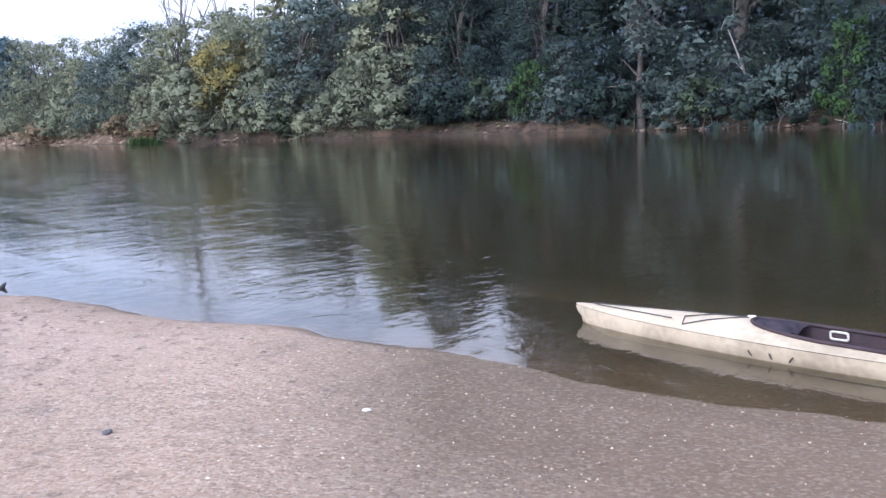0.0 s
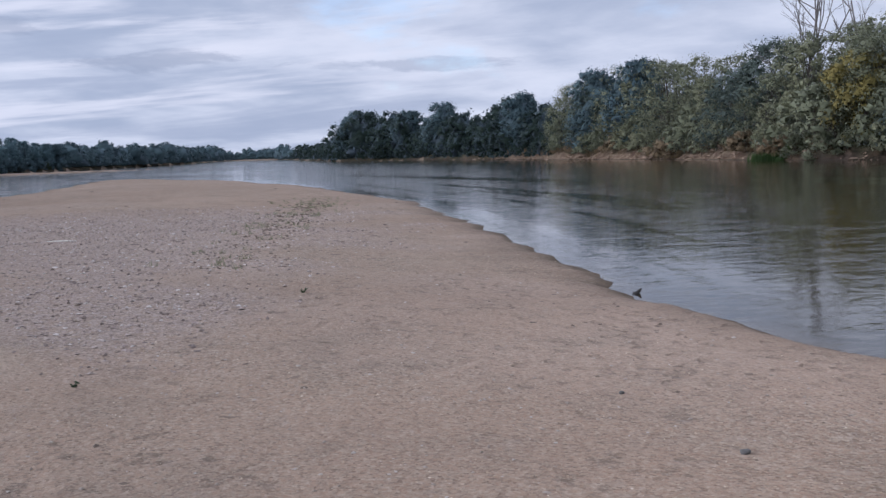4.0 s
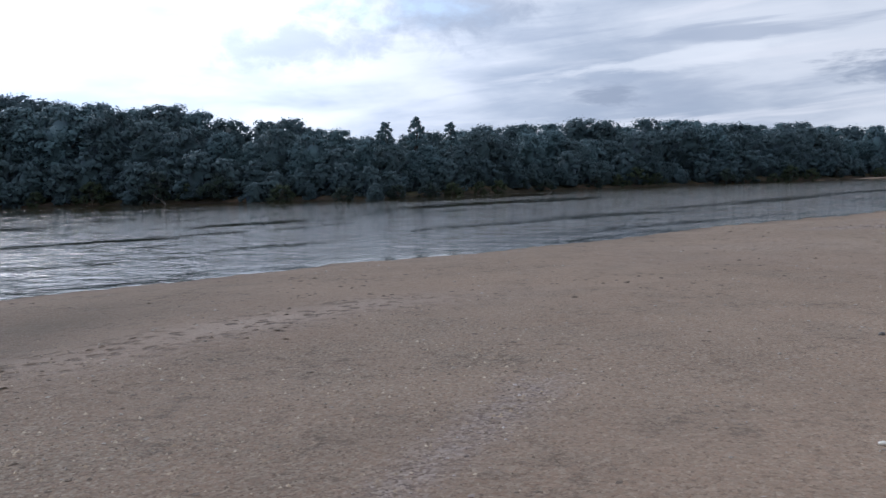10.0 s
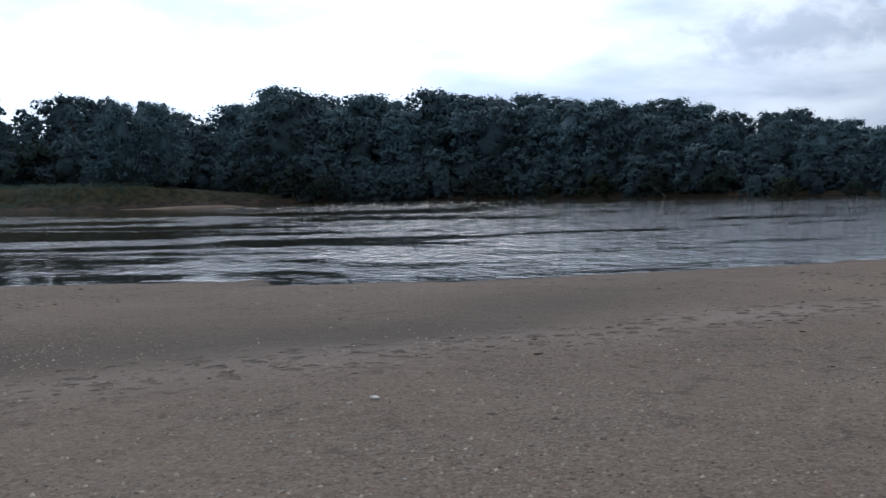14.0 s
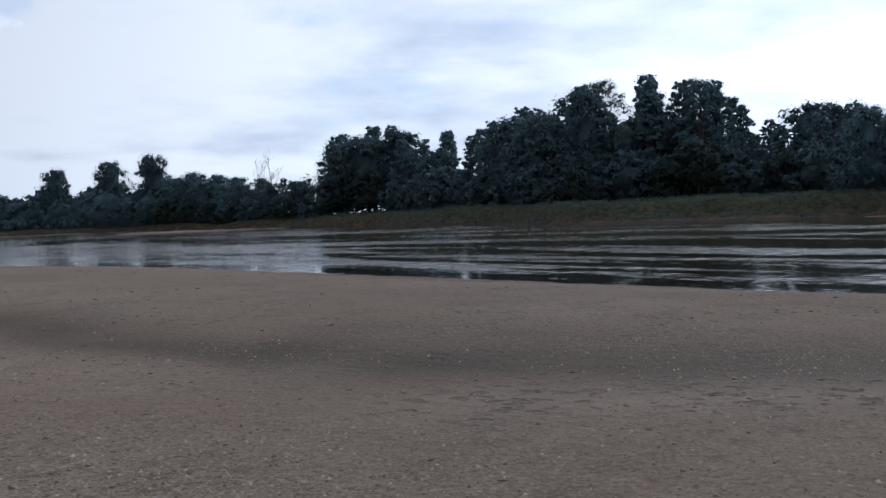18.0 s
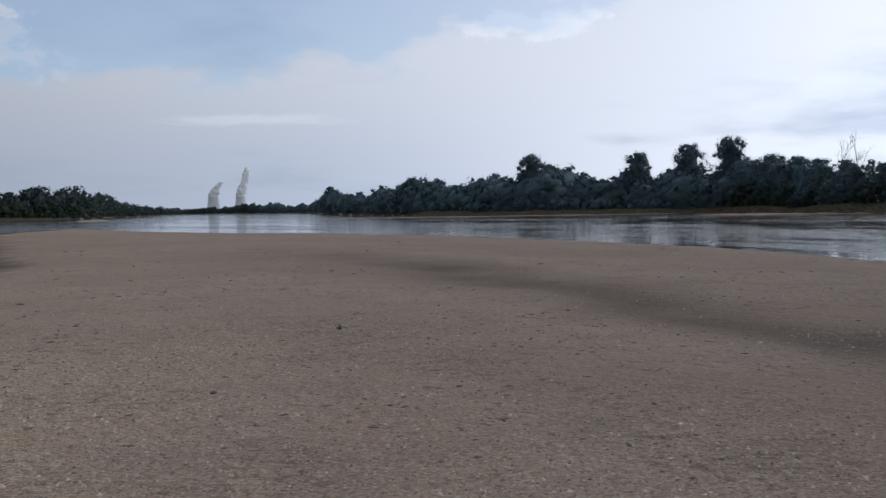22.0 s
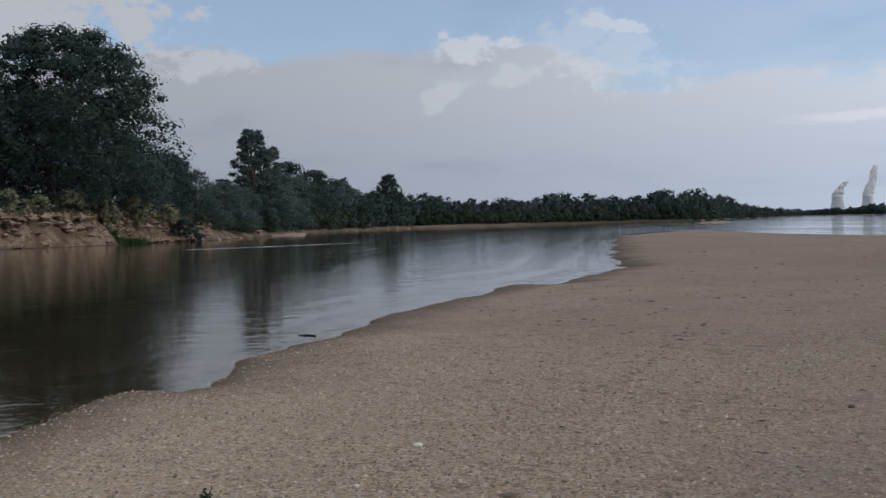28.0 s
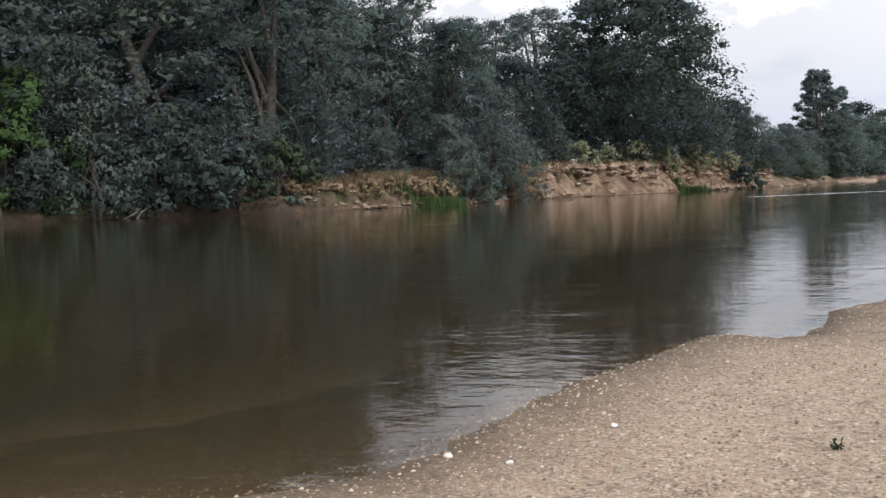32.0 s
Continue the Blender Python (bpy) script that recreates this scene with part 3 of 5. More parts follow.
        u, v = (x - c.x) * -sa + (y - c.y) * ca, (x - c.x) * ca + (y - c.y) * sa
        k = 1 - (u / half) ** 2 - (v / wide) ** 2 + 0.5 * value_noise(x * 0.4, y * 0.4, 8)
        z = np.maximum(z, np.where(k > -1, top * np.clip(k, -1, 0.8), -9))
    # the far bank: a beach, a broken scarp, then level ground
    e = r - far_shore(bearing) + 1.2 * value_noise(x * 0.13, y * 0.13, 9) + 0.5 * value_noise(x * 0.5, y * 0.5, 10)
    foot, top = table(BEACH, bearing), table(BANK_TOP, bearing)
    ragged = 1.3 * value_noise(x * 0.22, y * 0.22, 11) + 0.8 * value_noise(x * 0.7, y * 0.7, 18)
    scarp = np.clip((e - foot - 0.9 * ragged) / np.maximum(foot * 0.55, 1.0), 0, 1)
    bank = 0.09 * np.clip(e, 0, 6) + (top + 0.35 * value_noise(x * 0.09, y * 0.09, 12)) * scarp ** 0.7 + 0.14 * value_noise(x * 0.8, y * 0.8, 13) * np.clip(e, 0, 1)
    z = np.where(e > 0, np.maximum(bank, z), np.maximum(z, 0.14 * e))
    # bare tan earth, cut short eastward where the bank's shadow is kept in the colour
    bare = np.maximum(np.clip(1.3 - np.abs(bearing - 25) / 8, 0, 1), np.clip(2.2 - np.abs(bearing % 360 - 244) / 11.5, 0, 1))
    turf = np.where(e > 0, np.clip((e - foot * np.where(bare > 0.5, 1.5, 0.45) - 0.5) / 1.5 + 0.6 * value_noise(x * 0.5, y * 0.5, 21), 0, 1), 0)
    sand = d > -3
    wet = np.clip(1 - (z - 0.025) / 0.085, 0, 1) * np.clip(1.4 + value_noise(x * 1.3, y * 1.3, 14), 0, 1)
    shelf = 0.92 * np.clip((x + 1.6) / 1.4, 0, 1) * np.clip((y - 1.0) / 2, 0, 1) * np.clip(1.6 - d / 2.6, 0, 1)
    margin = 0.85 * np.clip(1.25 - d / (1.1 + 0.5 * value_noise(x * 0.7, y * 0.7, 24)), 0, 1) * np.clip((x - 4.5) / 3, 0, 1) * np.clip((0.5 - y) / 2, 0, 1)
    wet = np.maximum(wet, margin)
    damp = np.clip(np.maximum(np.maximum(wet, shelf), 0.72 * hollow + 0.25 * hollow * value_noise(x * 0.6, y * 0.6, 15)), 0, 1) * sand
    silt = np.clip((-z - 0.02) / (0.26 + 0.45 * np.clip((4 - y) / 3, 0, 1) * np.clip((x - 3) / 2, 0, 1)), 0, 0.96)
    gravel = np.clip(0.16 + 0.30 * value_noise(x * 0.35, y * 0.35, 16) + 0.15 * value_noise(x * 1.3, y * 1.3, 23) + 1.0 * np.exp(-(np.hypot(x - 8.2, y + 4.0) / 6.4) ** 2) + 0.30 * np.exp(-np.hypot(x - 1, y - 6.5) / 4) + 0.5 * np.exp(-np.hypot((x + 17) / 7, (y - 11.5) / 5) ** 2), 0, 1)
    return z, damp, silt, gravel, d, turf, bare


def shingle_share(x, y):
    """The grey shingle on the crest, widening north-westward, and a narrow streak of stones west of the middle."""
    s, v = -0.803 * (x + 6.5) + 0.596 * (y - 5.5), 0.596 * (x + 6.5) + 0.803 * (y - 5.5)
    fan = np.clip(1.35 - np.abs(v + 0.6) / (0.8 + 0.27 * np.clip(s, 0, 30)) + 0.7 * value_noise(x * 0.6, y * 0.6, 75), 0, 1) * np.clip(s / 2 + 0.6, 0, 1) * np.clip((24 - s) / 6, 0, 1)
    u, w = -0.935 * (x + 5.0) + 0.355 * (y + 0.5), 0.355 * (x + 5.0) + 0.935 * (y + 0.5)
    streak = np.exp(-(w / (0.16 + 0.03 * np.clip(u, 0, 9))) ** 2) * np.clip(u / 0.5 + 1, 0, 1) * np.clip((3.2 - u) / 0.8, 0, 1)
    return np.clip(np.maximum(fan, streak), 0, 1)


def trodden_share(x, y):
    """Where feet have gone: a trail along the crest and stray tracks towards the north-west."""
    r, bearing = np.hypot(x, y), np.degrees(np.arctan2(-x, y)) % 360
    mid = np.interp(bearing, [90, 100, 112, 125, 150, 165, 180], [13.5, 11.5, 9.6, 8.7, 8.4, 7.6, 7.0])
    trail = np.exp(-((r - mid) / 0.9) ** 2) * np.clip((bearing - 84) / 14, 0, 1) * np.clip((176 - bearing) / 26, 0, 1)
    ridge = 0.5 * np.exp(-((x + 0.82 * y + 2.4) / 0.9) ** 2) * np.clip((y - 7) / 3, 0, 1) * np.clip((30 - y) / 6, 0, 1)
    stray = np.clip(value_noise(x * 0.3, y * 0.3, 71) * 1.6 - 0.7, 0, 0.28) * np.clip(r / 5 - 0.6, 0, 1)
    return np.clip(np.maximum(np.maximum(trail, ridge), stray) * (0.75 + 0.5 * value_noise(x * 0.8, y * 0.8, 72)), 0, 1)


def height_at(x, y):
    return float(terrain(np.array([x]), np.array([y]))[0][0])


def link_mesh(name, verts, faces, mat, parent=None, label="", smooth=True, normals=None):
    """One mesh object from arrays: vertices, faces of one kind, and the vertices' normals where they are given."""
    me = bpy.data.meshes.new(name)
    verts, faces = np.asarray(verts, np.float32), np.asarray(faces, np.int32)
    k = faces.shape[1]
    me.vertices.add(len(verts))
    me.vertices.foreach_set("co", verts.ravel())
    me.loops.add(faces.size)
    me.loops.foreach_set("vertex_index", faces.ravel())
    me.polygons.add(len(faces))
    me.polygons.foreach_set("loop_start", np.arange(0, faces.size, k, dtype=np.int32))
    me.polygons.foreach_set("use_smooth", np.full(len(faces), smooth))
    me.materials.append(mat)
    me.update(calc_edges=True)
    if normals is not None:
        me.normals_split_custom_set_from_vertices(np.asarray(normals, np.float32))
    ob = new(name, me)
    ob.parent = parent
    if label:
        ob["label"] = label
    return ob


def part(name, bm, mat, parent=None, label="", smooth=True):
    """Links a bmesh as one mesh object under a thing or under a part."""
    me = bpy.data.meshes.new(name)
    bm.normal_update()
    bm.to_mesh(me)
    bm.free()
    me.materials.append(mat)
    if smooth:
        me.polygons.foreach_set("use_smooth", np.full(len(me.polygons), True))
    ob = new(name, me)
    ob.parent = parent
    if label:
        ob["label"] = label
    return ob


def thing(name, place, label, category, group=""):
    ob = new(name)
    ob.empty_display_size = 0.1
    ob.matrix_world = Matrix.Translation(place)
    return tagged(ob, label, category, group)


# ---- ground and water ----
def rings(radii, spokes):
    a = np.linspace(0, 2 * np.pi, spokes, endpoint=False)
    x = np.concatenate([[0.0], np.outer(radii, -np.sin(a)).ravel()])
    y = np.concatenate([[0.0], np.outer(radii, np.cos(a)).ravel()])
    k, j = np.meshgrid(np.arange(len(radii) - 1), np.arange(spokes), indexing="ij")
    i0, i1 = 1 + k * spokes + j, 1 + k * spokes + (j + 1) % spokes
    quads = np.stack([i0, i0 + spokes, i1 + spokes, i1], -1).reshape(-1, 4)
    first = np.arange(spokes)
    cap = np.stack([np.zeros(spokes, int), 1 + first, 1 + (first + 1) % spokes, 1 + (first + 1) % spokes], -1)
    return x, y, quads, cap


radii = np.concatenate([[0.02, 0.3, 0.6], np.geomspace(0.8, 60, 215), np.geomspace(60.8, 420, 115), np.geomspace(440, 4900, 24)])
gx, gy, quads, cap = rings(radii, 600)
gz, damp, silt, gravel, _, turf, pale = terrain(gx, gy)
far = np.hypot(gx[quads].mean(1), gy[quads].mean(1))
bank_quad = far > far_shore(np.degrees(np.arctan2(-gx[quads].mean(1), gy[quads].mean(1)))) - 2.5
verts = np.stack([gx, gy, gz], -1)
ground = link_mesh("ground", verts, quads, SAND)
tagged(ground, "pale sand and gravel bar running into the river bed and wooded banks", "ground", kind="structure")
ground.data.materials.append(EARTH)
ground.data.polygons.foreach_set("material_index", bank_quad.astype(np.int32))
# dry marks the mound's lighter front face
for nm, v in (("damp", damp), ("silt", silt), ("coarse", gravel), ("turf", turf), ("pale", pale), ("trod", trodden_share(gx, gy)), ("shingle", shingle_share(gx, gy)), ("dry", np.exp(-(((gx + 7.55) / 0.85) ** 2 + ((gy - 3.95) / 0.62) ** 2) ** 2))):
    ground.data.attributes.new(nm, "FLOAT", "POINT").data.foreach_set("value", v.astype(np.float32))
wx, wy, wq, _ = rings(np.concatenate([np.geomspace(3.5, 40, 150), np.geomspace(42, 500, 30), np.geomspace(560, 4880, 10)]), 360)
water = link_mesh("water", np.stack([wx, wy, np.zeros_like(wx)], -1), wq, WATER)
tagged(water, "slow dark river water with small ripples and reflections", "water", kind="structure")
water.visible_shadow = False
rr, bb = np.hypot(wx, wy), np.degrees(np.arctan2(-wx, wy)) % 360
offshore = np.clip((-inside_sandbar(wx, wy) - 0.8) / 3.0, 0.06, 1)
west = np.maximum(np.clip((bb - 28) / 25, 0, 1), 0.14 * np.clip((bb - 2) / 12, 0, 1)) * np.clip((222 - bb) / 20, 0, 1)
water.data.attributes.new("current", "FLOAT", "POINT").data.foreach_set("value", np.clip(0.08 + 0.92 * west * offshore, 0, 1).astype(np.float32))
water.data.attributes.new("south", "FLOAT", "POINT").data.foreach_set("value", np.clip((bb - 116) / 22, 0, 1) * np.clip((228 - bb) / 20, 0, 1).astype(np.float32))
water.data.attributes.new("offing", "FLOAT", "POINT").data.foreach_set("value", np.clip(-inside_sandbar(wx, wy), 0, 3000).astype(np.float32))
water.data.attributes.new("course", "FLOAT", "POINT").data.foreach_set("value", np.radians(bb).astype(np.float32))
depth = np.clip(-terrain(wx, wy)[0], 0, 9)
water.data.attributes.new("murk", "FLOAT", "POINT").data.foreach_set("value", (1 - np.exp(-depth / 0.21)).astype(np.float32))

# ---- trees and bushes ----
def tubes(segments, sides=6):
    """Tapered round limbs: (from, to, radius, radius) each."""
    vs, fs = [], []
    for p, q, r0, r1 in segments:
        p, q = np.array(p, float), np.array(q, float)
        d = q - p
        d = d / (np.linalg.norm(d) or 1)
        u = np.cross(d, (0.31, 0.2, 0.93) if abs(d[2]) < 0.9 else (1, 0.1, 0))
        u /= np.linalg.norm(u)
        w = np.cross(d, u)
        k = len(vs) * 2 * sides
        a = np.linspace(0, 2 * np.pi, sides, endpoint=False)
        ring = np.outer(np.cos(a), u) + np.outer(np.sin(a), w)
        vs.append(np.concatenate([p + ring * r0, q + ring * r1]))
        j = np.arange(sides)
        fs.append(np.stack([k + j, k + (j + 1) % sides, k + sides + (j + 1) % sides, k + sides + j], -1))
    return np.concatenate(vs), np.concatenate(fs)


def leaves(centres, normals, size, r, corners=4):
    """Bent four-cornered leaves, or three-cornered sprays of leaves, at the centres."""
    n = len(centres)
    t = r.normal(size=(n, 3))
    nn = normals / np.maximum(np.linalg.norm(normals, axis=1, keepdims=True), 1e-6)
    t -= nn * (t * nn).sum(1, keepdims=True)
    t /= np.maximum(np.linalg.norm(t, axis=1, keepdims=True), 1e-6)
    b = np.cross(nn, t)
    s = np.broadcast_to(np.asarray(size, float).reshape(-1, 1), (n, 1)) * r.uniform(0.55, 1.25, (n, 1))
    w = s * r.uniform(0.45, 0.75, (n, 1))
    if corners == 3:
        v = np.stack([centres - t * s * 0.5 - b * w * 0.5, centres + t * s * 0.6 - b * w * 0.35, centres + b * w * 0.65 - nn * s * 0.12], 1)
        return v.reshape(-1, 3), np.arange(3 * n).reshape(-1, 3)
    v = np.stack([centres - t * s * 0.5, centres - b * w * 0.5 - nn * s * 0.12, centres + t * s * 0.55 - nn * s * 0.1, centres + b * w * 0.5 - nn * s * 0.12], 1)
    return v.reshape(-1, 3), np.arange(4 * n).reshape(-1, 4)


SHAPES = {
    "round": lambda u: np.sqrt(np.clip(1 - (1.55 * u - 0.60) ** 2, 0.02, 1)),
    "tall": lambda u: np.sqrt(np.clip(1 - (1.42 * u - 0.52) ** 2, 0.02, 1)) * (1.02 - 0.35 * u),
    "plume": lambda u: np.sqrt(np.clip(1 - (1.18 * u - 0.28) ** 2, 0.02, 1)) * (1.04 - 0.42 * u),
    "mound": lambda u: np.sqrt(np.clip(1 - (0.98 * u) ** 2, 0.02, 1)),
    "spread": lambda u: np.clip(0.55 + 1.2 * u, 0, 1) * np.sqrt(np.clip(1 - np.clip(1.9 * u - 0.95, 0, 1) ** 2, 0.03, 1)),
}


def unit(v):
    return v / np.maximum(np.linalg.norm(v, axis=1, keepdims=True), 1e-6)


def crown(height, base, width, shape, clumps, per, loose, leaf, r, corners=3, inner=22, body=0.0, fringe=1.32):
    """A crown of many uneven clumps: a leafy body inside each, loose sprays round it, and normals that follow the boughs."""
    u = ((np.arange(clumps) + r.uniform(0, 1, clumps)) / clumps) ** 0.80
    reach = SHAPES[shape](u)
    rho = width / 2 * reach * np.sqrt(r.uniform(0, 1, clumps) * (0.70 + 0.30 * u) + 0.30 * (1 - u)) * r.uniform(0.80, 1.10, clumps)
    a = r.uniform(0, 2 * np.pi, clumps)
    c = np.stack([rho * np.cos(a), rho * np.sin(a), base + u * (height - base) * 0.97], -1)
    size = width * r.uniform(0.065, 0.17, clumps) * loose * (1.22 - (0.52 if shape == "plume" else 0.42) * u)
    flat = np.array([1, 1, 0.72])
    middle = np.array([0, 0, base + 0.45 * (height - base)])
    vs, fs, ns, count = [], [], [], 0
    # the closed inside of the crown, uneven like the boughs
    if body:
        rows, ring = 7, 11
        ub, ab = np.meshgrid(np.linspace(0, 1, rows), np.linspace(0, 2 * np.pi, ring, endpoint=False), indexing="ij")
        wide = width / 2 * SHAPES[shape](ub) * np.where(ub > 0.99, 0.12, 1.0) * body * (1 + 0.20 * r.normal(size=ub.shape))
        v = np.stack([wide * np.cos(ab + 0.3 * ub), wide * np.sin(ab + 0.3 * ub), base + (0.02 + ub * 0.90) * (height - base) + 0.03 * height * r.normal(size=ub.shape) * (ub > 0.2)], -1).reshape(-1, 3)
        i, j = [q.ravel() for q in np.meshgrid(np.arange(rows - 1), np.arange(ring), indexing="ij")]
        a0, a1 = i * ring + j, i * ring + (j + 1) % ring
        tris = np.concatenate([np.stack([a0, a1, a1 + ring], -1), np.stack([a0, a1 + ring, a0 + ring], -1)])
        vs.append(v), fs.append(tris), ns.append(unit((v - middle) / np.array([width, width, height]) + 0.12 * r.normal(size=v.shape)))
        count = len(v)
    for many, low, high, big in ((inner, 0.30, 0.85, None), (per, 0.42 * fringe, fringe, leaf)):
        k = np.repeat(np.arange(clumps), many)
        d = unit(r.normal(size=(len(k), 3)))
        p = c[k] + d * (size[k] * r.uniform(low, high, len(k)))[:, None] * flat
        p[:, 2] = np.maximum(p[:, 2], 0.06)
        v, f = leaves(p, d + np.array([0, 0, 0.25]) + r.normal(size=d.shape) * (0.12 if big is None else 0.45), np.minimum(size[k] * 1.1, leaf * 2.1) if big is None else big, r, corners)
        out = unit(unit(v - np.repeat(c[k], corners, 0)) * 0.55 + unit((v - middle) / np.array([width, width, height])) * 0.75 + np.array([0, 0, 0.15]) + np.repeat(r.normal(size=d.shape), corners, 0) * (0.08 if big is None else 0.15))
        vs.append(v), fs.append(f + count), ns.append(out)
        count += len(v)
    return np.concatenate(vs), np.concatenate(fs), np.concatenate(ns), c


def grow(name, leaf, height, width, shape, seed, base=0.2, clumps=70, per=48, size=0.36, loose=1.0, bark=None, stems=1, corners=3, body=0.0, fringe=1.28, inner=22):
    """A tree or bush at the origin: a trunk with limbs, and a crown of leaf clumps."""
    r = np.random.default_rng(seed)
    bark = bark or BARK
    leaf_v, leaf_f, leaf_n, c = crown(height, base * height, width, shape, clumps, per, loose, size, r, corners, inner, body, fringe)
    root = new(name)
    segs = []
    for s in range(stems):
        foot = np.array([r.normal() * 0.12 * width * (stems > 1), r.normal() * 0.12 * width * (stems > 1), -0.25])
        top = np.array([r.normal() * 0.05 * width, r.normal() * 0.05 * width, height * 0.86])
        line = [foot + (top - foot) * f + np.array([r.normal(), r.normal(), 0]) * 0.018 * height * (0 < f < 1) for f in (0, 0.15, 0.35, 0.6, 0.85, 1)]
        rad = [0.022 * height / stems ** 0.5 * k for k in (1.25, 1.0, 0.85, 0.55, 0.3, 0.1)]
        segs += [(line[i], line[i + 1], rad[i], rad[i + 1]) for i in range(5)]
        for q in c[r.permutation(len(c))[:9]]:
            i = int(r.integers(1, 4))
            f = line[i] + (line[i + 1] - line[i]) * r.uniform()
            bend = (f + q) / 2 + np.array([0, 0, 0.06 * height])
            segs += [(f, bend, rad[i] * 0.5, rad[i] * 0.3), (bend, q, rad[i] * 0.3, rad[i] * 0.08)]
    v, f = tubes(segs)
    link_mesh("trunk" if height > 5 else "stem", v, f, bark, root)
    link_mesh("crown", leaf_v, leaf_f, LEAF[leaf], root, normals=leaf_n)
    return root


class Nursery:
    """Grows each kind of plant once, in some variants, and sets out copies of it."""

    def __init__(self):
        self.stock = {}

    def kind(self, key, variants, **args):
        self.stock[key] = [None, [dict(args, seed=hash_seed(key, i)) for i in range(variants)], [None] * variants]

    def plant(self, key, place, high, turn, label, category, group, wide=1.0, variant=None):
        _, specs, grown = self.stock[key]
        i = (int(turn * 7.3) if variant is None else variant) % len(specs)
        fresh = grown[i] is None
        if fresh:
            grown[i] = grow(**specs[i])
        k = high / specs[i]["height"]
        m = Matrix.LocRotScale(Vector(place), Euler((0, 0, radians(turn))), Vector((k * wide, k * wide, k)))
        ob = grown[i] if fresh else copy_thing(grown[i], m)
        if fresh:
            ob.matrix_basis = m
            grown[i] = ob
        if not fresh:
            ob.matrix_basis = m
        return tagged(ob, label, category, group)


def hash_seed(key, i):
    return sum(ord(ch) * (k + 3) for k, ch in enumerate(key)) * 31 + i * 101


N = Nursery()
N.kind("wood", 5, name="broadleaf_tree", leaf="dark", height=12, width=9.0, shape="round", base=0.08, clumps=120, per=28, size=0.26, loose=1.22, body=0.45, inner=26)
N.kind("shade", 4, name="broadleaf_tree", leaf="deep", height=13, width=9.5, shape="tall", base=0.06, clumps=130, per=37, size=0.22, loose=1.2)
N.kind("elm", 3, name="broadleaf_tree", leaf="hazed", height=13, width=9.5, shape="tall", base=0.05, clumps=130, per=27, size=0.26, loose=1.22, body=0.45, inner=26)
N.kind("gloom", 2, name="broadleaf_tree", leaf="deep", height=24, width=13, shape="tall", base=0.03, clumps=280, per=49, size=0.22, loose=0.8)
N.kind("poplar", 4, name="poplar_tree", leaf="hazed", height=16, width=7.0, shape="plume", base=0.10, clumps=125, per=27, size=0.26, loose=0.85, inner=26)
N.kind("spire", 2, name="poplar_tree", leaf="hazel", height=16, width=7.5, shape="plume", base=0.06, clumps=130, per=33, size=0.29, loose=0.85)
N.kind("willow", 3, name="willow_tree", leaf="willow", height=9, width=8.5, shape="mound", base=0.02, clumps=130, per=62, size=0.14, stems=2, loose=0.9)
N.kind("ash", 4, name="ash_tree", leaf="hazel", height=14, width=10.0, shape="round", base=0.06, clumps=135, per=55, size=0.17, loose=0.95)
N.kind("giant", 3, name="ash_tree", leaf="hazel", height=25, width=14, shape="round", base=0.04, clumps=270, per=54, size=0.22, loose=0.8)
N.kind("silver", 2, name="white_willow_tree", leaf="willow", height=22, width=13, shape="tall", base=0.04, clumps=200, per=54, size=0.21, loose=0.75)
N.kind("olive", 3, name="poplar_tree", leaf="olive", height=12, width=7.0, shape="tall", base=0.04, clumps=100, per=44, size=0.19, loose=0.95)
N.kind("alder", 3, name="alder_tree", leaf="sage", height=11, width=9.0, shape="round", base=0.02, clumps=120, per=62, size=0.135, stems=2, loose=1.0)
N.kind("osier", 3, name="willow_bush", leaf="sage", height=3.2, width=4.8, shape="mound", base=0.01, clumps=44, per=37, size=0.17, stems=3)
N.kind("fresh", 2, name="maple_tree", leaf="bright", height=8, width=7.5, shape="round", base=0.03, clumps=90, per=58, size=0.22, stems=2, corners=4, loose=0.8)
N.kind("gold", 1, name="maple_tree", leaf="yellow", height=7, width=5.5, shape="round", base=0.04, clumps=85, per=58, size=0.19, loose=1.1)
N.kind("thicket", 4, name="riverside_bush", leaf="dark", height=6.0, width=6.5, shape="mound", base=0.01, clumps=60, per=25, size=0.32, stems=3, body=0.5)
N.kind("bower", 4, name="riverside_bush", leaf="hazel", height=7.0, width=7.5, shape="mound", base=0.01, clumps=90, per=36, size=0.17, stems=3, loose=0.95)
N.kind("bush", 4, name="riverside_bush", leaf="mid", height=3.2, width=4.6, shape="mound", base=0.01, clumps=42, per=32, size=0.17, stems=3)
N.kind("scrub", 3, name="riverside_bush", leaf="deep", height=3.4, width=5.0, shape="mound", base=0.01, clumps=40, per=31, size=0.21, stems=3)
N.kind("grey", 3, name="willow_bush", leaf="willow", height=3.2, width=4.4, shape="mound", base=0.01, clumps=44, per=37, size=0.16, stems=3)
N.kind("rusty", 2, name="withered_bush", leaf="rust", height=2.2, width=3.4, shape="mound", base=0.01, clumps=30, per=32, size=0.14, stems=3)
N.kind("sallow", 2, name="riverside_bush", leaf="olive", height=3.4, width=5.2, shape="mound", base=0.01, clumps=50, per=41, size=0.17, stems=3)
N.kind("hay", 2, name="dry_grass_tussock", leaf="straw", height=1.5, width=3.0, shape="mound", base=0.01, clumps=34, per=28, size=0.17, stems=2)
N.kind("oak", 1, name="oak_tree", leaf="deep", height=22, width=21, shape="round", base=0.05, clumps=520, per=40, size=0.24, loose=0.84, corners=4, fringe=0.96, inner=46)

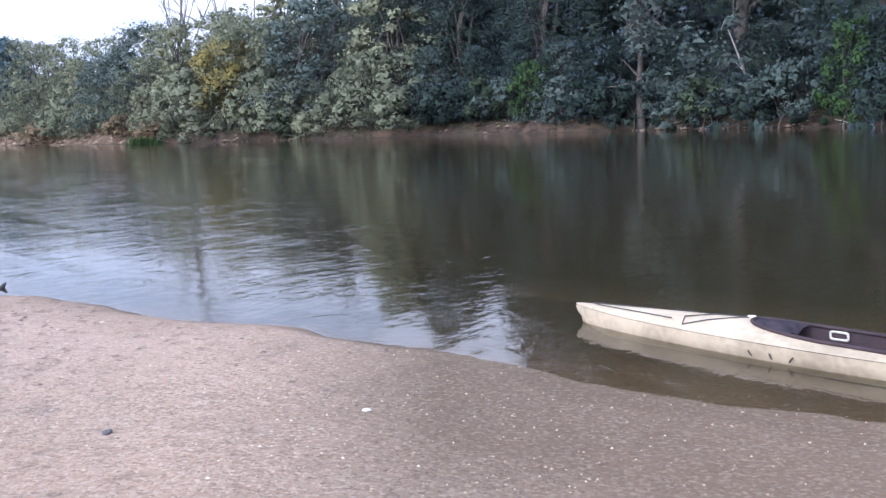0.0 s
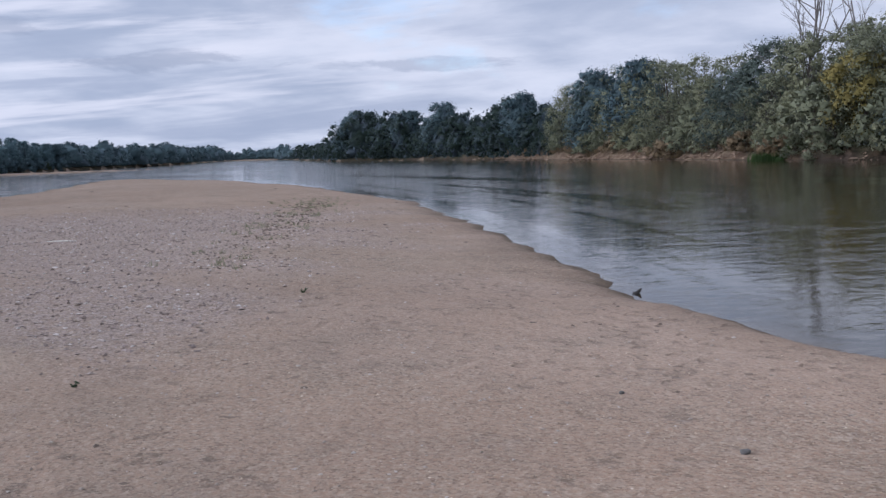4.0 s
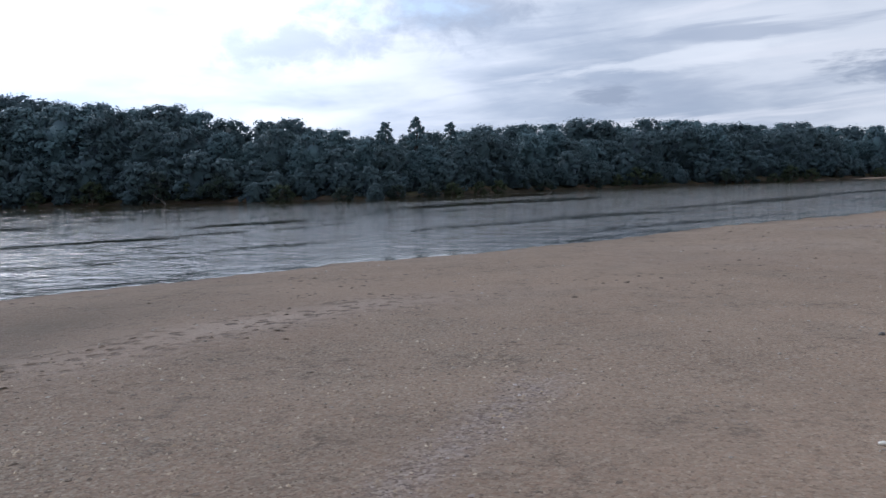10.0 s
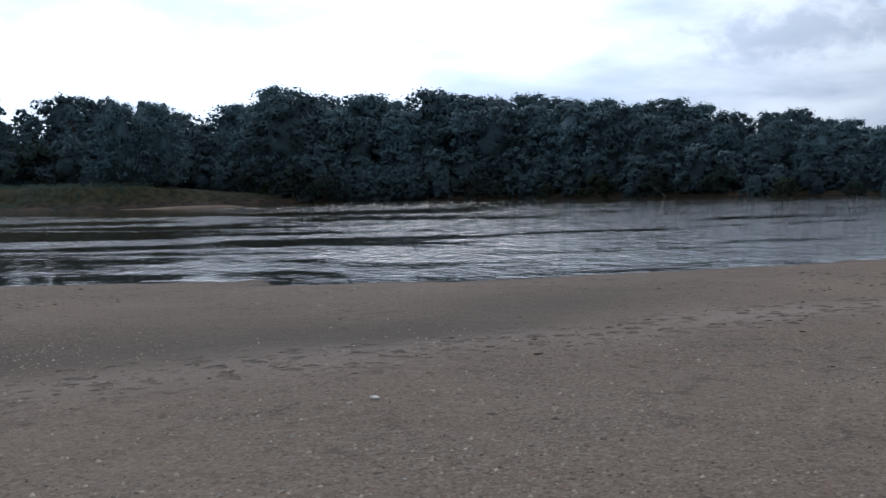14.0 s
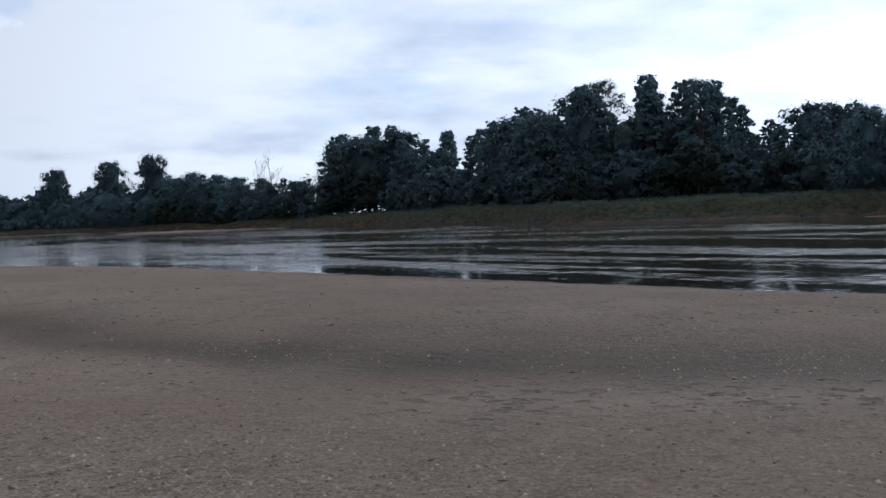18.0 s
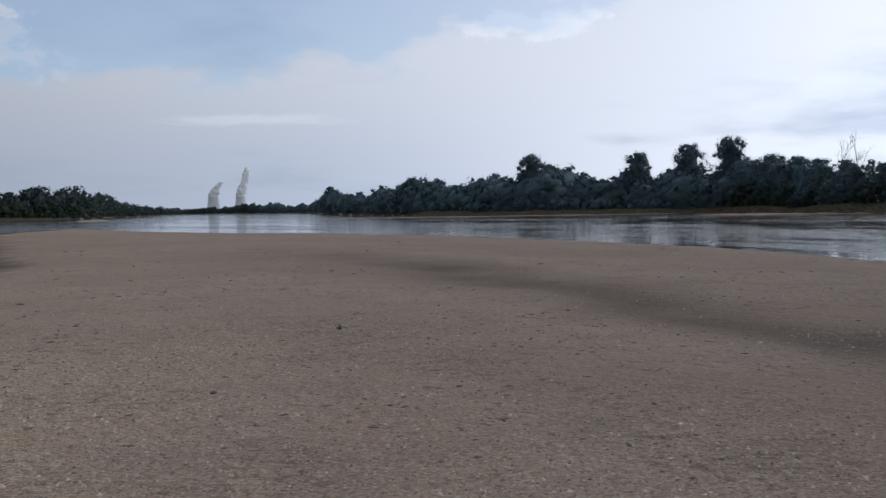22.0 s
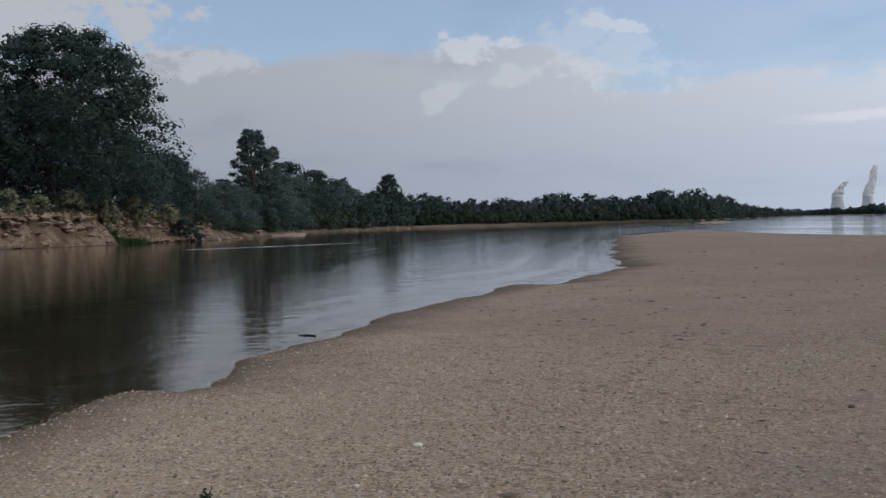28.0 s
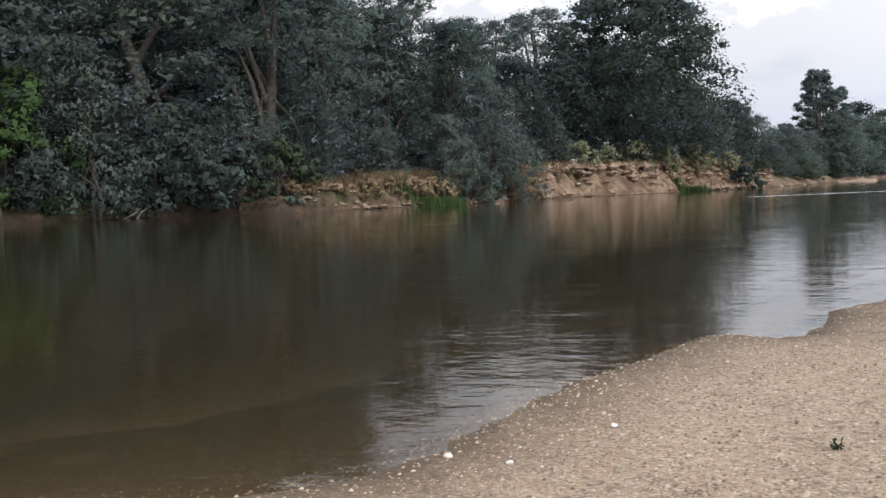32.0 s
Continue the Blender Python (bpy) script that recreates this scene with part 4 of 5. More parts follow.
# the wood's skyline seen from the sandbar: bearing, degrees above the eye
SKY_NORTH = [(-24, 20), (-12, 18.5), (-4, 14), (0, 11.3), (5, 9), (8.4, 7.5), (11.4, 6.5), (14.8, 5.4), (19, 4.9), (24, 4.6), (26, 4.3), (30, 2.8), (34, 2.6), (38, 2.4), (41, 2.3), (42, 0.95), (45, 0.75),
             (47.5, 0.42), (49, 0.85), (52, 1.0), (57, 1.1), (62, 1.6), (68, 2.0), (74, 2.4), (79.5, 2.85), (84, 2.95), (90, 2.7), (96.5, 2.5), (100, 3.3), (103, 3.4), (107, 4.2)]
SKY_SOUTH = [(112, 4.5), (120, 4.9), (125, 4.9), (129.5, 5.5), (132, 4.8), (134.5, 3.1), (136.5, 4.6), (140, 4.6), (144, 4.2), (146, 6.2), (150, 6.6), (154, 6.4), (155.2, 4.9), (157, 5.5), (159.5, 4.6),
             (162, 4.2), (163, 3.4), (165, 4.8), (167.5, 4.6), (169, 3.6), (169.8, 1.9), (172, 2.1), (176, 2.5), (182, 2.0), (185, 1.7), (189, 2.4), (191, 2.1), (194, 1.6), (197, 1.6)]
SKY_EAST = [(199.4, 1.0), (201, 1.3), (202, 0.42), (205.3, 0.5), (209, 0.22), (212, 0.5), (213, 0.9), (215.3, 1.4), (220, 1.4), (225, 1.45), (227, 1.2), (230, 1.6), (234, 2.0), (235.5, 3.0), (238, 3.5), (239.2, 3.2),
            (240.5, 2.9), (242, 2.6), (244.5, 2.8), (250, 6), (255, 8.6), (258.5, 8.3), (262, 9.4), (266, 12.5), (269, 16), (273, 19), (285, 20), (310, 18), (336, 17)]


def skyline(bearing):
    return float(table(SKY_NORTH + SKY_SOUTH + SKY_EAST, bearing))


def stand(key, bearing, back, degrees_up, label, category, group="", wide=1.0, variant=None, turn=None):
    """Sets one plant so many metres behind the far waterline, as high as it shows above the eye."""
    r = float(far_shore(bearing)) + back
    p = polar(bearing, r)
    p.z = height_at(p.x, p.y) - 0.05
    high = (1.7 + r * math.tan(radians(degrees_up)) - p.z) * 1.02
    return N.plant(key, p, max(high, 0.8), bearing * 37.7 if turn is None else turn, label, category, group, wide, variant)


PALETTE = {  # from bearing, to bearing: kinds for the back rows, kinds for the front row
    # the dark leaves on this stretch also carry the shadow over it
    (-24, -6): (["shade", "shade", "shade", "willow"], ["scrub", "bush", "grey", "scrub"]),
    (-6, 3): (["shade", "shade", "willow", "shade"], ["bush", "grey", "scrub", "willow"]),
    (3, 12): (["alder", "alder", "willow", "olive"], ["sallow", "osier", "bush", "osier"]),
    (12, 31): (["alder", "alder", "olive", "willow", "alder"], ["sallow", "hay", "osier", "hay", "osier"]),
    (31, 44): (["wood", "wood", "willow"], ["bush", "osier"]),
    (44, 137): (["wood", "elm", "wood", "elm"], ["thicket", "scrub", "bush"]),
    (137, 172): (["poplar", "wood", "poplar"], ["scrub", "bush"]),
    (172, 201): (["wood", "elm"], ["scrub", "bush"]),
    (201, 238): (["ash", "shade"], ["bush", "grey"]),
    (238, 245): (["shade", "ash"], ["bush", "scrub"]),
    (245, 260): (["ash", "ash", "shade"], ["sallow", "bush", "sallow", "rusty"]),
    (260, 290): (["ash", "shade", "ash", "willow"], ["grey", "bush", "scrub"]),
    (290, 336): (["ash", "willow"], ["grey", "bush"]),
}
WORDS = {"wood": ("dark green broadleaf tree on the wooded far bank", "tree"), "elm": ("broad haze-blue tree on the wooded far bank", "tree"), "gloom": ("very tall deep green tree over the water", "tree"), "shade": ("tall deep green tree in the riverside wood", "tree"),
         "poplar": ("tall feathery poplar standing above the far bank", "tree"), "willow": ("grey-green willow overhanging the river bank", "tree"),
         "ash": ("leafy mid-green ash tree behind the bank", "tree"), "olive": ("olive-tinted young poplar in the riverside wood", "tree"),
         "bower": ("dense leafy thicket overhanging the river bank", "bush"), "thicket": ("dense dark green thicket below the trees", "bush"),
         "giant": ("very tall ash tree over the water", "tree"), "silver": ("tall silvery white willow over the water", "tree"),
         "alder": ("soft grey-green alder in the riverside wood", "tree"), "osier": ("soft grey-green willow bush on the bank", "bush"),
         "hay": ("dry straw-coloured tussock on the sandy bank", "bush"),
         "sallow": ("yellowish sallow bush on top of the eroded bank", "bush"),
         "bush": ("green bush at the foot of the wood", "bush"), "scrub": ("dark green scrub along the water's edge", "bush"),
         "grey": ("silvery willow bush on the river bank", "bush"), "rusty": ("brown withered bush on the bank", "bush")}


def side(bearing):
    b = bearing % 360
    return "north" if b > 300 or b < 44 else "west" if b < 137 else "south" if b < 205 else "east"


far_woods = {}
CLEARINGS = [(277, 287), (243.5, 270), (-23, -18.5), (11.2, 14.2)]  # where single trees stand at the water


def second_row(start, fronts):
    """Kinds for the second row, by the stretch of the bank."""
    if start < 3:
        return ["shade", "willow", "shade"]
    if start < 31:
        return ["alder", "olive", "osier", "alder"]
    return ["bower", "bower", "willow"] if start >= 238 else ["thicket", "thicket"] + fronts[:1]


def fill(start, end, backs, fronts):
    """Rows of wood behind the far waterline: bushes at the water, thickets, then trees up to the skyline."""
    r = np.random.default_rng(int(start) + 400)
    bare = 243 < start < 258 or 137 <= start < 172
    for row, keys in ((3, backs), (2, backs), (1, second_row(start, fronts)), (0, fronts)):
        b = start + r.uniform(0, 0.6)
        while b < end:
            shore, set_back = float(far_shore(b)), float(table(SETBACK, b))
            back = set_back + (0, 2.5, 6.0, 14.0)[row] + r.uniform(-1.0, 1.5)
            rr = shore + back
            full = max(1.7 + rr * math.tan(radians(skyline(b))) - 0.8, 2.2)
            share = r.uniform(*((0.16, 0.34), (0.32, 0.56), (0.70, 0.98), (0.95, 1.06))[row])
            key = keys[int(r.integers(len(keys)))]
            h = full * share
            if h > 15 and key in ("ash", "wood", "willow"):
                key = "silver" if key == "willow" else "giant"
            if h > 15 and key == "shade":
                key = "gloom"
            if row == 0:
                h = min(max(h, 1.3), 4.5)
            if row == 1:
                h = min(h, 8.0)
            step = math.degrees((2.5, 0.46 * h + 0.8, 0.35 * h + 0.8, 0.32 * h + 0.8)[row] / rr) * (1.6 if start == 290 else 1) * r.uniform(0.75, 1.25)
            p = polar(b, rr)
            if row < (1 if b > 270 else 2) and any(a < b < c for a, c in CLEARINGS) or start == 290 and row in (1, 3):
                b += step
                continue
            if shore > 215:
                h *= r.uniform(0.70, 1.16)
                far_woods.setdefault((side(b), row < 2 and side(b) == "east"), []).append((p, h, key))
            elif not (row == 0 and bare and r.uniform() < 0.45):
                p.z = height_at(p.x, p.y) - 0.08
                label, cat = WORDS[key]
                N.plant(key, p, h + 0.08, float(r.uniform(0, 360)), label, cat, f"{'bushes' if cat == 'bush' else 'trees'} on the {side(b)} bank", wide=float(r.uniform(0.95, 1.25) if row < 2 or b > 300 or b < 30 or 137 < b < 202 else r.uniform(1.1, 1.5)))
            b += step


# single trees that stand out
stand("oak", 250.2, 13, 10.5, "great dark oak with a broad dense crown on the bank", "tree", wide=1.22)
for b, up in ((240.4, 5.45), (239.5, 4.5)):
    stand("spire", b, 16, up, "slender poplar rising over the low wood", "tree", "poplars on the east bank", wide=1.4)
stand("oak", 232.7, 20, 2.8, "round-crowned dark tree standing clear of the wood", "tree", wide=0.6)
for b, up in ((93.4, 3.5), (95.2, 3.3), (91.4, 3.15), (89.2, 2.8)):
    stand("poplar", b, 8, up, "feathery tall tree rising above the west wood", "tree", "tall trees on the west bank", wide=1.0)
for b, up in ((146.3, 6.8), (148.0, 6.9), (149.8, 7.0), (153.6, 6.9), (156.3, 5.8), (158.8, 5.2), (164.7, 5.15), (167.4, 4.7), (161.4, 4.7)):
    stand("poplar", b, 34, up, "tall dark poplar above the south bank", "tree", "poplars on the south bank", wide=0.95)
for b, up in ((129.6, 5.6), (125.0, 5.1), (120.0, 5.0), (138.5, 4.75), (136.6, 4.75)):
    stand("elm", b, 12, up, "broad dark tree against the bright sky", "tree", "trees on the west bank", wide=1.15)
for b, up in ((178.1, 3.7), (180.4, 3.4), (183.3, 3.0), (189.4, 3.0), (196.4, 1.8), (201.0, 1.4)):
    stand("wood", b, 16, up, "dark tree standing higher than its neighbours", "tree", "trees on the south bank", wide=0.85)
for b, up in ((30.9, 3.25), (40.5, 2.45), (37.4, 2.45), (35.5, 2.85), (24.2, 4.8), (26.5, 4.35)):
    stand("wood", b, 14, up * 1.03, "dark tree on the wooded cape", "tree", "trees on the north bank", wide=1.1)
stand("gold", 12.6, 5, 4.9, "small tree turning yellow among green ones", "tree")
stand("fresh", -22.0, 2.0, 4.6, "fresh green maple at the water's edge", "tree", wide=0.8, variant=0)
stand("fresh", 285.2, 0.6, 7.2, "fresh green maple hanging over the water", "tree", variant=1)
stand("willow", 281.2, 0.8, 8.4, "broad silvery willow leaning over the water", "tree", wide=0.8)
stand("grey", 277.6, 0.8, 3.0, "silvery willow bush at the waterline", "bush")
stand("grey", -18.9, 1.0, 2.4, "silvery willow bush at the waterline", "bush")
stand("olive", 10.6, 6, 5.2, "olive-tinted young poplar in the riverside wood", "tree")
stand("fresh", -4.6, 1.0, 3.1, "light green young tree at the water's edge", "tree", wide=0.8, variant=0)

for (a, b), (backs, fronts) in PALETTE.items():
    fill(a, b, backs, fronts)

for (where, low), plants in far_woods.items():
    r = np.random.default_rng(91)
    vs, fs, ns, count = [], [], [], 0
    for p, h, key in plants:
        v, f, nn, _ = crown(h, 0.0, h * float(r.uniform(1.1, 1.7)), "mound", 34, 9, 0.95, 0.045 * h + 0.15, r, 3, 9, 0.70 if where in ("west", "south") else 0.35)
        vs.append(v + np.array([p.x, p.y, 0.8])), fs.append(f + count), ns.append(nn)
        count += len(v)
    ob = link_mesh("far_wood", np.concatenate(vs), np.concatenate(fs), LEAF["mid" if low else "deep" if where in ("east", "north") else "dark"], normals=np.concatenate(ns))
    tagged(ob, f"low green scrub along the distant {where} shore" if low else f"distant dark green wood along the {where} shore", "scrub" if low else "wood", kind="stuff")


# the depth of the wood behind the first trees
r = np.random.default_rng(97)
vs, fs, ns, count, b = [], [], [], 0, -24.0
while b < 336:
    rr = float(far_shore(b)) + float(table(SETBACK, b)) + r.uniform(20, 30)
    if 43 < b < 49 or 202 < b < 211 or 155 < b < 172 or rr > 600 or 247 < b < 262:
        b += 0.5
        continue
    h = max((1.7 + rr * math.tan(radians(skyline(b))) - 0.8) * r.uniform(0.72, 0.86), 2.0)
    p = polar(b, rr)
    v, f, nn, _ = crown(h, 0.0, h * 0.9, "mound", 14, 4, 1.5, 0.06 * h + 0.4, r, 3, 8, 0.8)
    vs.append(v + np.array([p.x, p.y, 0.8])), fs.append(f + count), ns.append(nn)
    count += len(v)
    b += math.degrees(0.30 * h / rr)
tagged(link_mesh("inner_wood", np.concatenate(vs), np.concatenate(fs), LEAF["hazel"], normals=np.concatenate(ns)), "shaded depth of the riverside wood behind the first trees", "wood", kind="stuff")

# ---- bare trees ----
DEAD_BARK = plain("dead_bark", (0.19, 0.17, 0.155), 0.9, 0.35, 3.0, 0.5, depth=0.02)
def bare_tree(place, high, seed, label, spread=0.5, depth=4):
    r = np.random.default_rng(seed)
    root = thing("bare_tree", place, label, "tree", "dead trees on the far bank")
    segs, twigs = [], []

    def branch(p, way, length, rad, level):
        bend = way + r.normal(size=3) * 0.10
        bend /= np.linalg.norm(bend)
        m = p + way * length * 0.5
        q = m + bend * length * 0.5
        (segs if level < 2 else twigs).extend([(p, m, rad, rad * 0.8), (m, q, rad * 0.8, rad * 0.6)])
        if level >= depth:
            return
        for i in range(3 if level else 6):
            s = (0.35 + 0.65 * (i + r.uniform()) / (3 if level else 6))
            f = p + (q - p) * s
            d = bend + r.normal(size=3) * spread * (0.8 if level else 1.1) + np.array([0, 0, 0.12])
            d /= np.linalg.norm(d)
            branch(f, d, length * r.uniform(0.32, 0.55), rad * 0.5, level + 1)
    branch(np.array([0, 0, -0.3]), np.array([r.normal() * 0.05, r.normal() * 0.05, 1.0]), high, high * 0.0085, 0)
    v, f = tubes(segs + twigs, 5)
    link_mesh("trunk", v, f, DEAD_BARK, root)
    return root


for b, back, up, seed in ((15.4, 16, 8.2, 3), (14.5, 18, 8.0, 5), (12.4, 15, 7.8, 9), (11.2, 18, 7.4, 12), (172.6, 16, 2.7, 21), (171.6, 18, 2.6, 23), (6.5, 15, 9.4, 31)):
    r = float(far_shore(b)) + back
    p = polar(b, r)
    p.z = height_at(p.x, p.y)
    bare_tree(p, 1.7 + r * math.tan(radians(up)) - p.z, seed, "bare grey dead tree with broken branches above the wood")


# ---- the far banks close up ----
def scatter_lumps(count, low, high, near, wide, size, seed):
    """Places of lumps along the far bank: bearings low..high, metres behind the waterline near..wide."""
    r = np.random.default_rng(seed)
    b = r.uniform(low, high, count)
    e = r.uniform(near, wide, count)
    rr = far_shore(b) + e
    x, y = -np.sin(np.radians(b)) * rr, np.cos(np.radians(b)) * rr
    return x, y, terrain(x, y)[0], size * r.uniform(0.35, 1.3, count) ** 1.4


OCTA = np.array([(1, 0, 0), (0.3, 0.95, 0.1), (-0.9, 0.2, -0.05), (-0.1, -1, 0.05), (0.05, 0.1, 0.75), (0, 0, -0.7)])
OCTA_FACES = np.array([(0, 1, 4), (1, 2, 4), (2, 3, 4), (3, 0, 4), (1, 0, 5), (2, 1, 5), (3, 2, 5), (0, 3, 5)])


def lumps(name, x, y, z, size, mat, label, category, seed, flat=0.6, sink=0.2):
    """Many rough little bodies in one mesh."""
    r = np.random.default_rng(seed)
    k = len(x)
    turn = r.uniform(0, 6.283, k)
    body = OCTA[None] * (size[:, None] * r.uniform(0.65, 1.35, (k, 3)) * np.array([1, 1, flat]))[:, None, :]
    body = body + r.normal(size=body.shape) * size[:, None, None] * 0.10
    ct, st = np.cos(turn)[:, None], np.sin(turn)[:, None]
    v = np.stack([body[..., 0] * ct - body[..., 1] * st + x[:, None], body[..., 0] * st + body[..., 1] * ct + y[:, None], body[..., 2] + z[:, None] + (size * sink)[:, None]], -1)
    ob = link_mesh(name, v.reshape(-1, 3), (OCTA_FACES[None] + 6 * np.arange(k)[:, None, None]).reshape(-1, 3), mat, smooth=False)
    return tagged(ob, label, category, kind="stuff")


CLOD = plain("bank_clod", (0.26, 0.184, 0.126), 0.95, 0.45, 0.9, 0.5, depth=0.05)
a = [np.concatenate(q) for q in zip(scatter_lumps(700, 243, 257, 0.6, 5.0, 0.52, 3), scatter_lumps(350, 257, 270, 0.1, 3.0, 0.40, 5), scatter_lumps(420, 14, 34, 0.5, 7.0, 0.40, 4), scatter_lumps(260, -22, 14, 0.0, 2.5, 0.26, 6))]
lumps("bank_clods", *a, CLOD, "crumbled tan earth clods on the eroded river bank", "earth", 8, flat=0.7, sink=0.3)


def blades(name, x, y, z, high, mat, label, category, seed, per=16, lean=0.5):
    """Tufts of upright blades in one mesh."""
    r = np.random.default_rng(seed)
    k = np.repeat(np.arange(len(x)), per)
    h = high * r.uniform(0.45, 1.15, len(k))
    foot = np.stack([x[k] + r.normal(size=len(k)) * high * 0.28, y[k] + r.normal(size=len(k)) * high * 0.28, z[k] - 0.08], -1)
    a = r.uniform(0, 6.283, len(k))
    across = np.stack([np.cos(a), np.sin(a), 0 * a], -1) * (0.05 * high)
    tip = foot + np.stack([r.normal(size=len(k)) * lean * h * 0.6, r.normal(size=len(k)) * lean * h * 0.6, h], -1)
    v = np.stack([foot - across, foot + across, tip], 1).reshape(-1, 3)
    ob = link_mesh(name, v, np.arange(len(v)).reshape(-1, 3), mat, smooth=False)
    return tagged(ob, label, category, kind="stuff")


x, y, z, _ = [np.concatenate(q) for q in zip(scatter_lumps(420, 244, 268, 2.6, 7.0, 1, 13), scatter_lumps(260, 15, 33, 4.0, 9.0, 1, 14), scatter_lumps(120, 262, 269, 1.0, 5.0, 1, 15))]
blades("dry_grass", x, y, z, 1.0, LEAF["straw"], "tall straw-coloured dry grass on the bank top", "grass", 16, lean=0.45)
x, y, z, _ = scatter_lumps(1500, 137, 172, 2.5, 24, 1, 17)
blades("bank_grass", x, y, z, 0.6, LEAF["hazel"], "rough green and brown grass on the low south bank", "grass", 18, lean=0.5)


def reed_bed(bearing, e, wide, high, seed):
    r = np.random.default_rng(seed)
    p = polar(bearing, float(far_shore(bearing)) + e)
    side_way = polar(bearing + 90, 1.0)
    u = r.uniform(-1, 1, 60) * wide
    x, y = p.x + side_way.x * u + r.normal(size=60) * 0.4, p.y + side_way.y * u + r.normal(size=60) * 0.4
    ob = blades("reed_bed", x, y, np.maximum(terrain(x, y)[0], -0.1), high, LEAF["reed"], "green reed bed standing at the water's edge", "reeds", seed, per=26, lean=0.28)
    return ob


for b, e, up in ((272.6, 1.0, 0.35), (271.4, 1.4, 0.55), (270.2, 1.3, 0.6), (269.2, 1.2, 0.35), (265.6, 1.6, 0.45), (264.4, 1.9, 0.55), (263.1, 1.8, 0.5), (261.8, 1.9, 0.45), (257.2, 1.6, 0.3)):
    stand("hay", b, e, up, "tan tussock of dry grass hanging over the bank", "grass tussock", "dry tussocks on the east bank", wide=1.15)
for b, e, up in ((253.4, 5.0, 2.2), (251.9, 4.6, 1.9), (250.2, 4.8, 2.1), (248.5, 4.5, 1.9), (246.8, 4.6, 1.7), (245.2, 4.4, 1.3)):
    stand("sallow", b, e, up, "dull olive sallow bush on top of the eroded bank", "bush", "bushes on the east bank", wide=1.0)
for key, b, e, up in (("bower", 258.4, 2.2, 3.4), ("ash", 258.9, 4.0, 6.5), ("bower", 260.2, 1.0, 2.6), ("bower", 257.2, 1.4, 2.9), ("scrub", 259.3, 0.3, 0.9), ("bower", 261.2, 5.5, 4.0), ("rusty", 267.0, 3.0, 0.9), ("rusty", 266.2, 3.4, 1.1), ("bower", 268.0, 6.0, 3.4), ("bower", 264.6, 7.0, 3.4), ("bower", 255.0, 8.0, 3.6), ("scrub", 274.6, 0.6, 1.6)):
    stand(key, b, e, up, "dark leafy growth overhanging the eroded bank", "tree" if key == "ash" else "bush", "trees on the east bank" if key == "ash" else "bushes on the east bank")
reed_bed(262.6, 0.3, 3.4, 1.0, 40)
reed_bed(247.3, 0.2, 1.8, 0.9, 41)
reed_bed(16.8, 0.2, 3.0, 1.1, 42)
stand("scrub", 244.2, 1.0, 0.45, "low dark bush at the waterline", "bush", wide=1.2)


def snag(bearing, e, length, up, turn, radius, seed, label, mat=None):
    """A leaning or fallen trunk with a few broken limbs."""
    r = np.random.default_rng(seed)
    p = polar(bearing, float(far_shore(bearing)) + e)
    p.z = height_at(p.x, p.y) - 0.1
    root = thing("snag", p, label, "tree", "snags on the far bank")
    d = np.array(polar(turn, math.cos(radians(up)), math.sin(radians(up))))
    line = [d * length * f + r.normal(size=3) * 0.04 * length * (0 < f < 1) for f in (0, 0.3, 0.6, 1.0)]
    rad = [radius, radius * 0.85, radius * 0.6, radius * 0.2]
    v, f = tubes([(line[i], line[i + 1], rad[i], rad[i + 1]) for i in range(3)], 8)
    link_mesh("trunk", v, f, mat or PALE_BARK, root)
    for i in range(4):
        q = line[1] + (line[3] - line[1]) * r.uniform()
        w = q + (d * 0.4 + r.normal(size=3) * 0.6) * length * 0.28
        v, f = tubes([(q, w, radius * 0.35, radius * 0.1)], 6)
        link_mesh("limb", v, f, mat or PALE_BARK, root)


snag(260.2, 2.0, 4.2, 62, 259 - 70, 0.13, 1, "leaning bare trunk at the foot of the bank", BARK)
snag(278.6, 0.2, 2.6, 38, 200, 0.10, 2, "pale weathered roots sticking out of the bank")
snag(279.4, 0.3, 2.2, 25, 150, 0.09, 3, "pale weathered roots sticking out of the bank")
snag(277.0, 0.3, 1.6, 20, 170, 0.07, 4, "pale weathered roots sticking out of the bank")
snag(-22.5, 0.8, 2.4, 18, 60, 0.08, 5, "pale fallen branch at the waterline")
snag(-10.8, 0.9, 11.0, 86, 20, 0.42, 6, "thick bare trunk standing between the willows", BARK)
snag(-17.5, 3.4, 9.0, 66, 60, 0.16, 7, "slanting dead trunk under the trees")
snag(271.3, 3.0, 8.0, 88, 60, 0.13, 8, "slender bare trunk rising from the bank", BARK)
snag(107.6, 0.3, 1.9, 40, 200, 0.08, 9, "pale dead branches at the water's edge")

# ---- cooling towers far down the river ----
def cooling_tower(bearing, high, plume, seed):
    base = polar(bearing, 4300, 1.0)
    root = thing("cooling_tower", base, "pale concrete cooling tower trailing white steam on the horizon", "tower", "cooling towers")
    bm = bmesh.new()
    prof = [(0.0, 0.44), (0.15, 0.405), (0.35, 0.355), (0.55, 0.315), (0.72, 0.292), (0.85, 0.288), (1.0, 0.298), (1.0, 0.272), (0.8, 0.26)]
    sides = 40
    loops = [[bm.verts.new((math.cos(a) * r * high, math.sin(a) * r * high, z * high)) for a in [2 * math.pi * i / sides for i in range(sides)]] for z, r in prof]
    for lo, hi in zip(loops, loops[1:]):
        for i in range(sides):
            bm.faces.new((lo[i], lo[(i + 1) % sides], hi[(i + 1) % sides], hi[i]))
    part("shell", bm, CONCRETE, root)
    r = np.random.default_rng(seed)
    bm = bmesh.new()
    side_way = polar(bearing - 90, 1.0)
    steps, round_ = 26, 22
    rows = []
    for k in range(steps):
        f = k / (steps - 1)
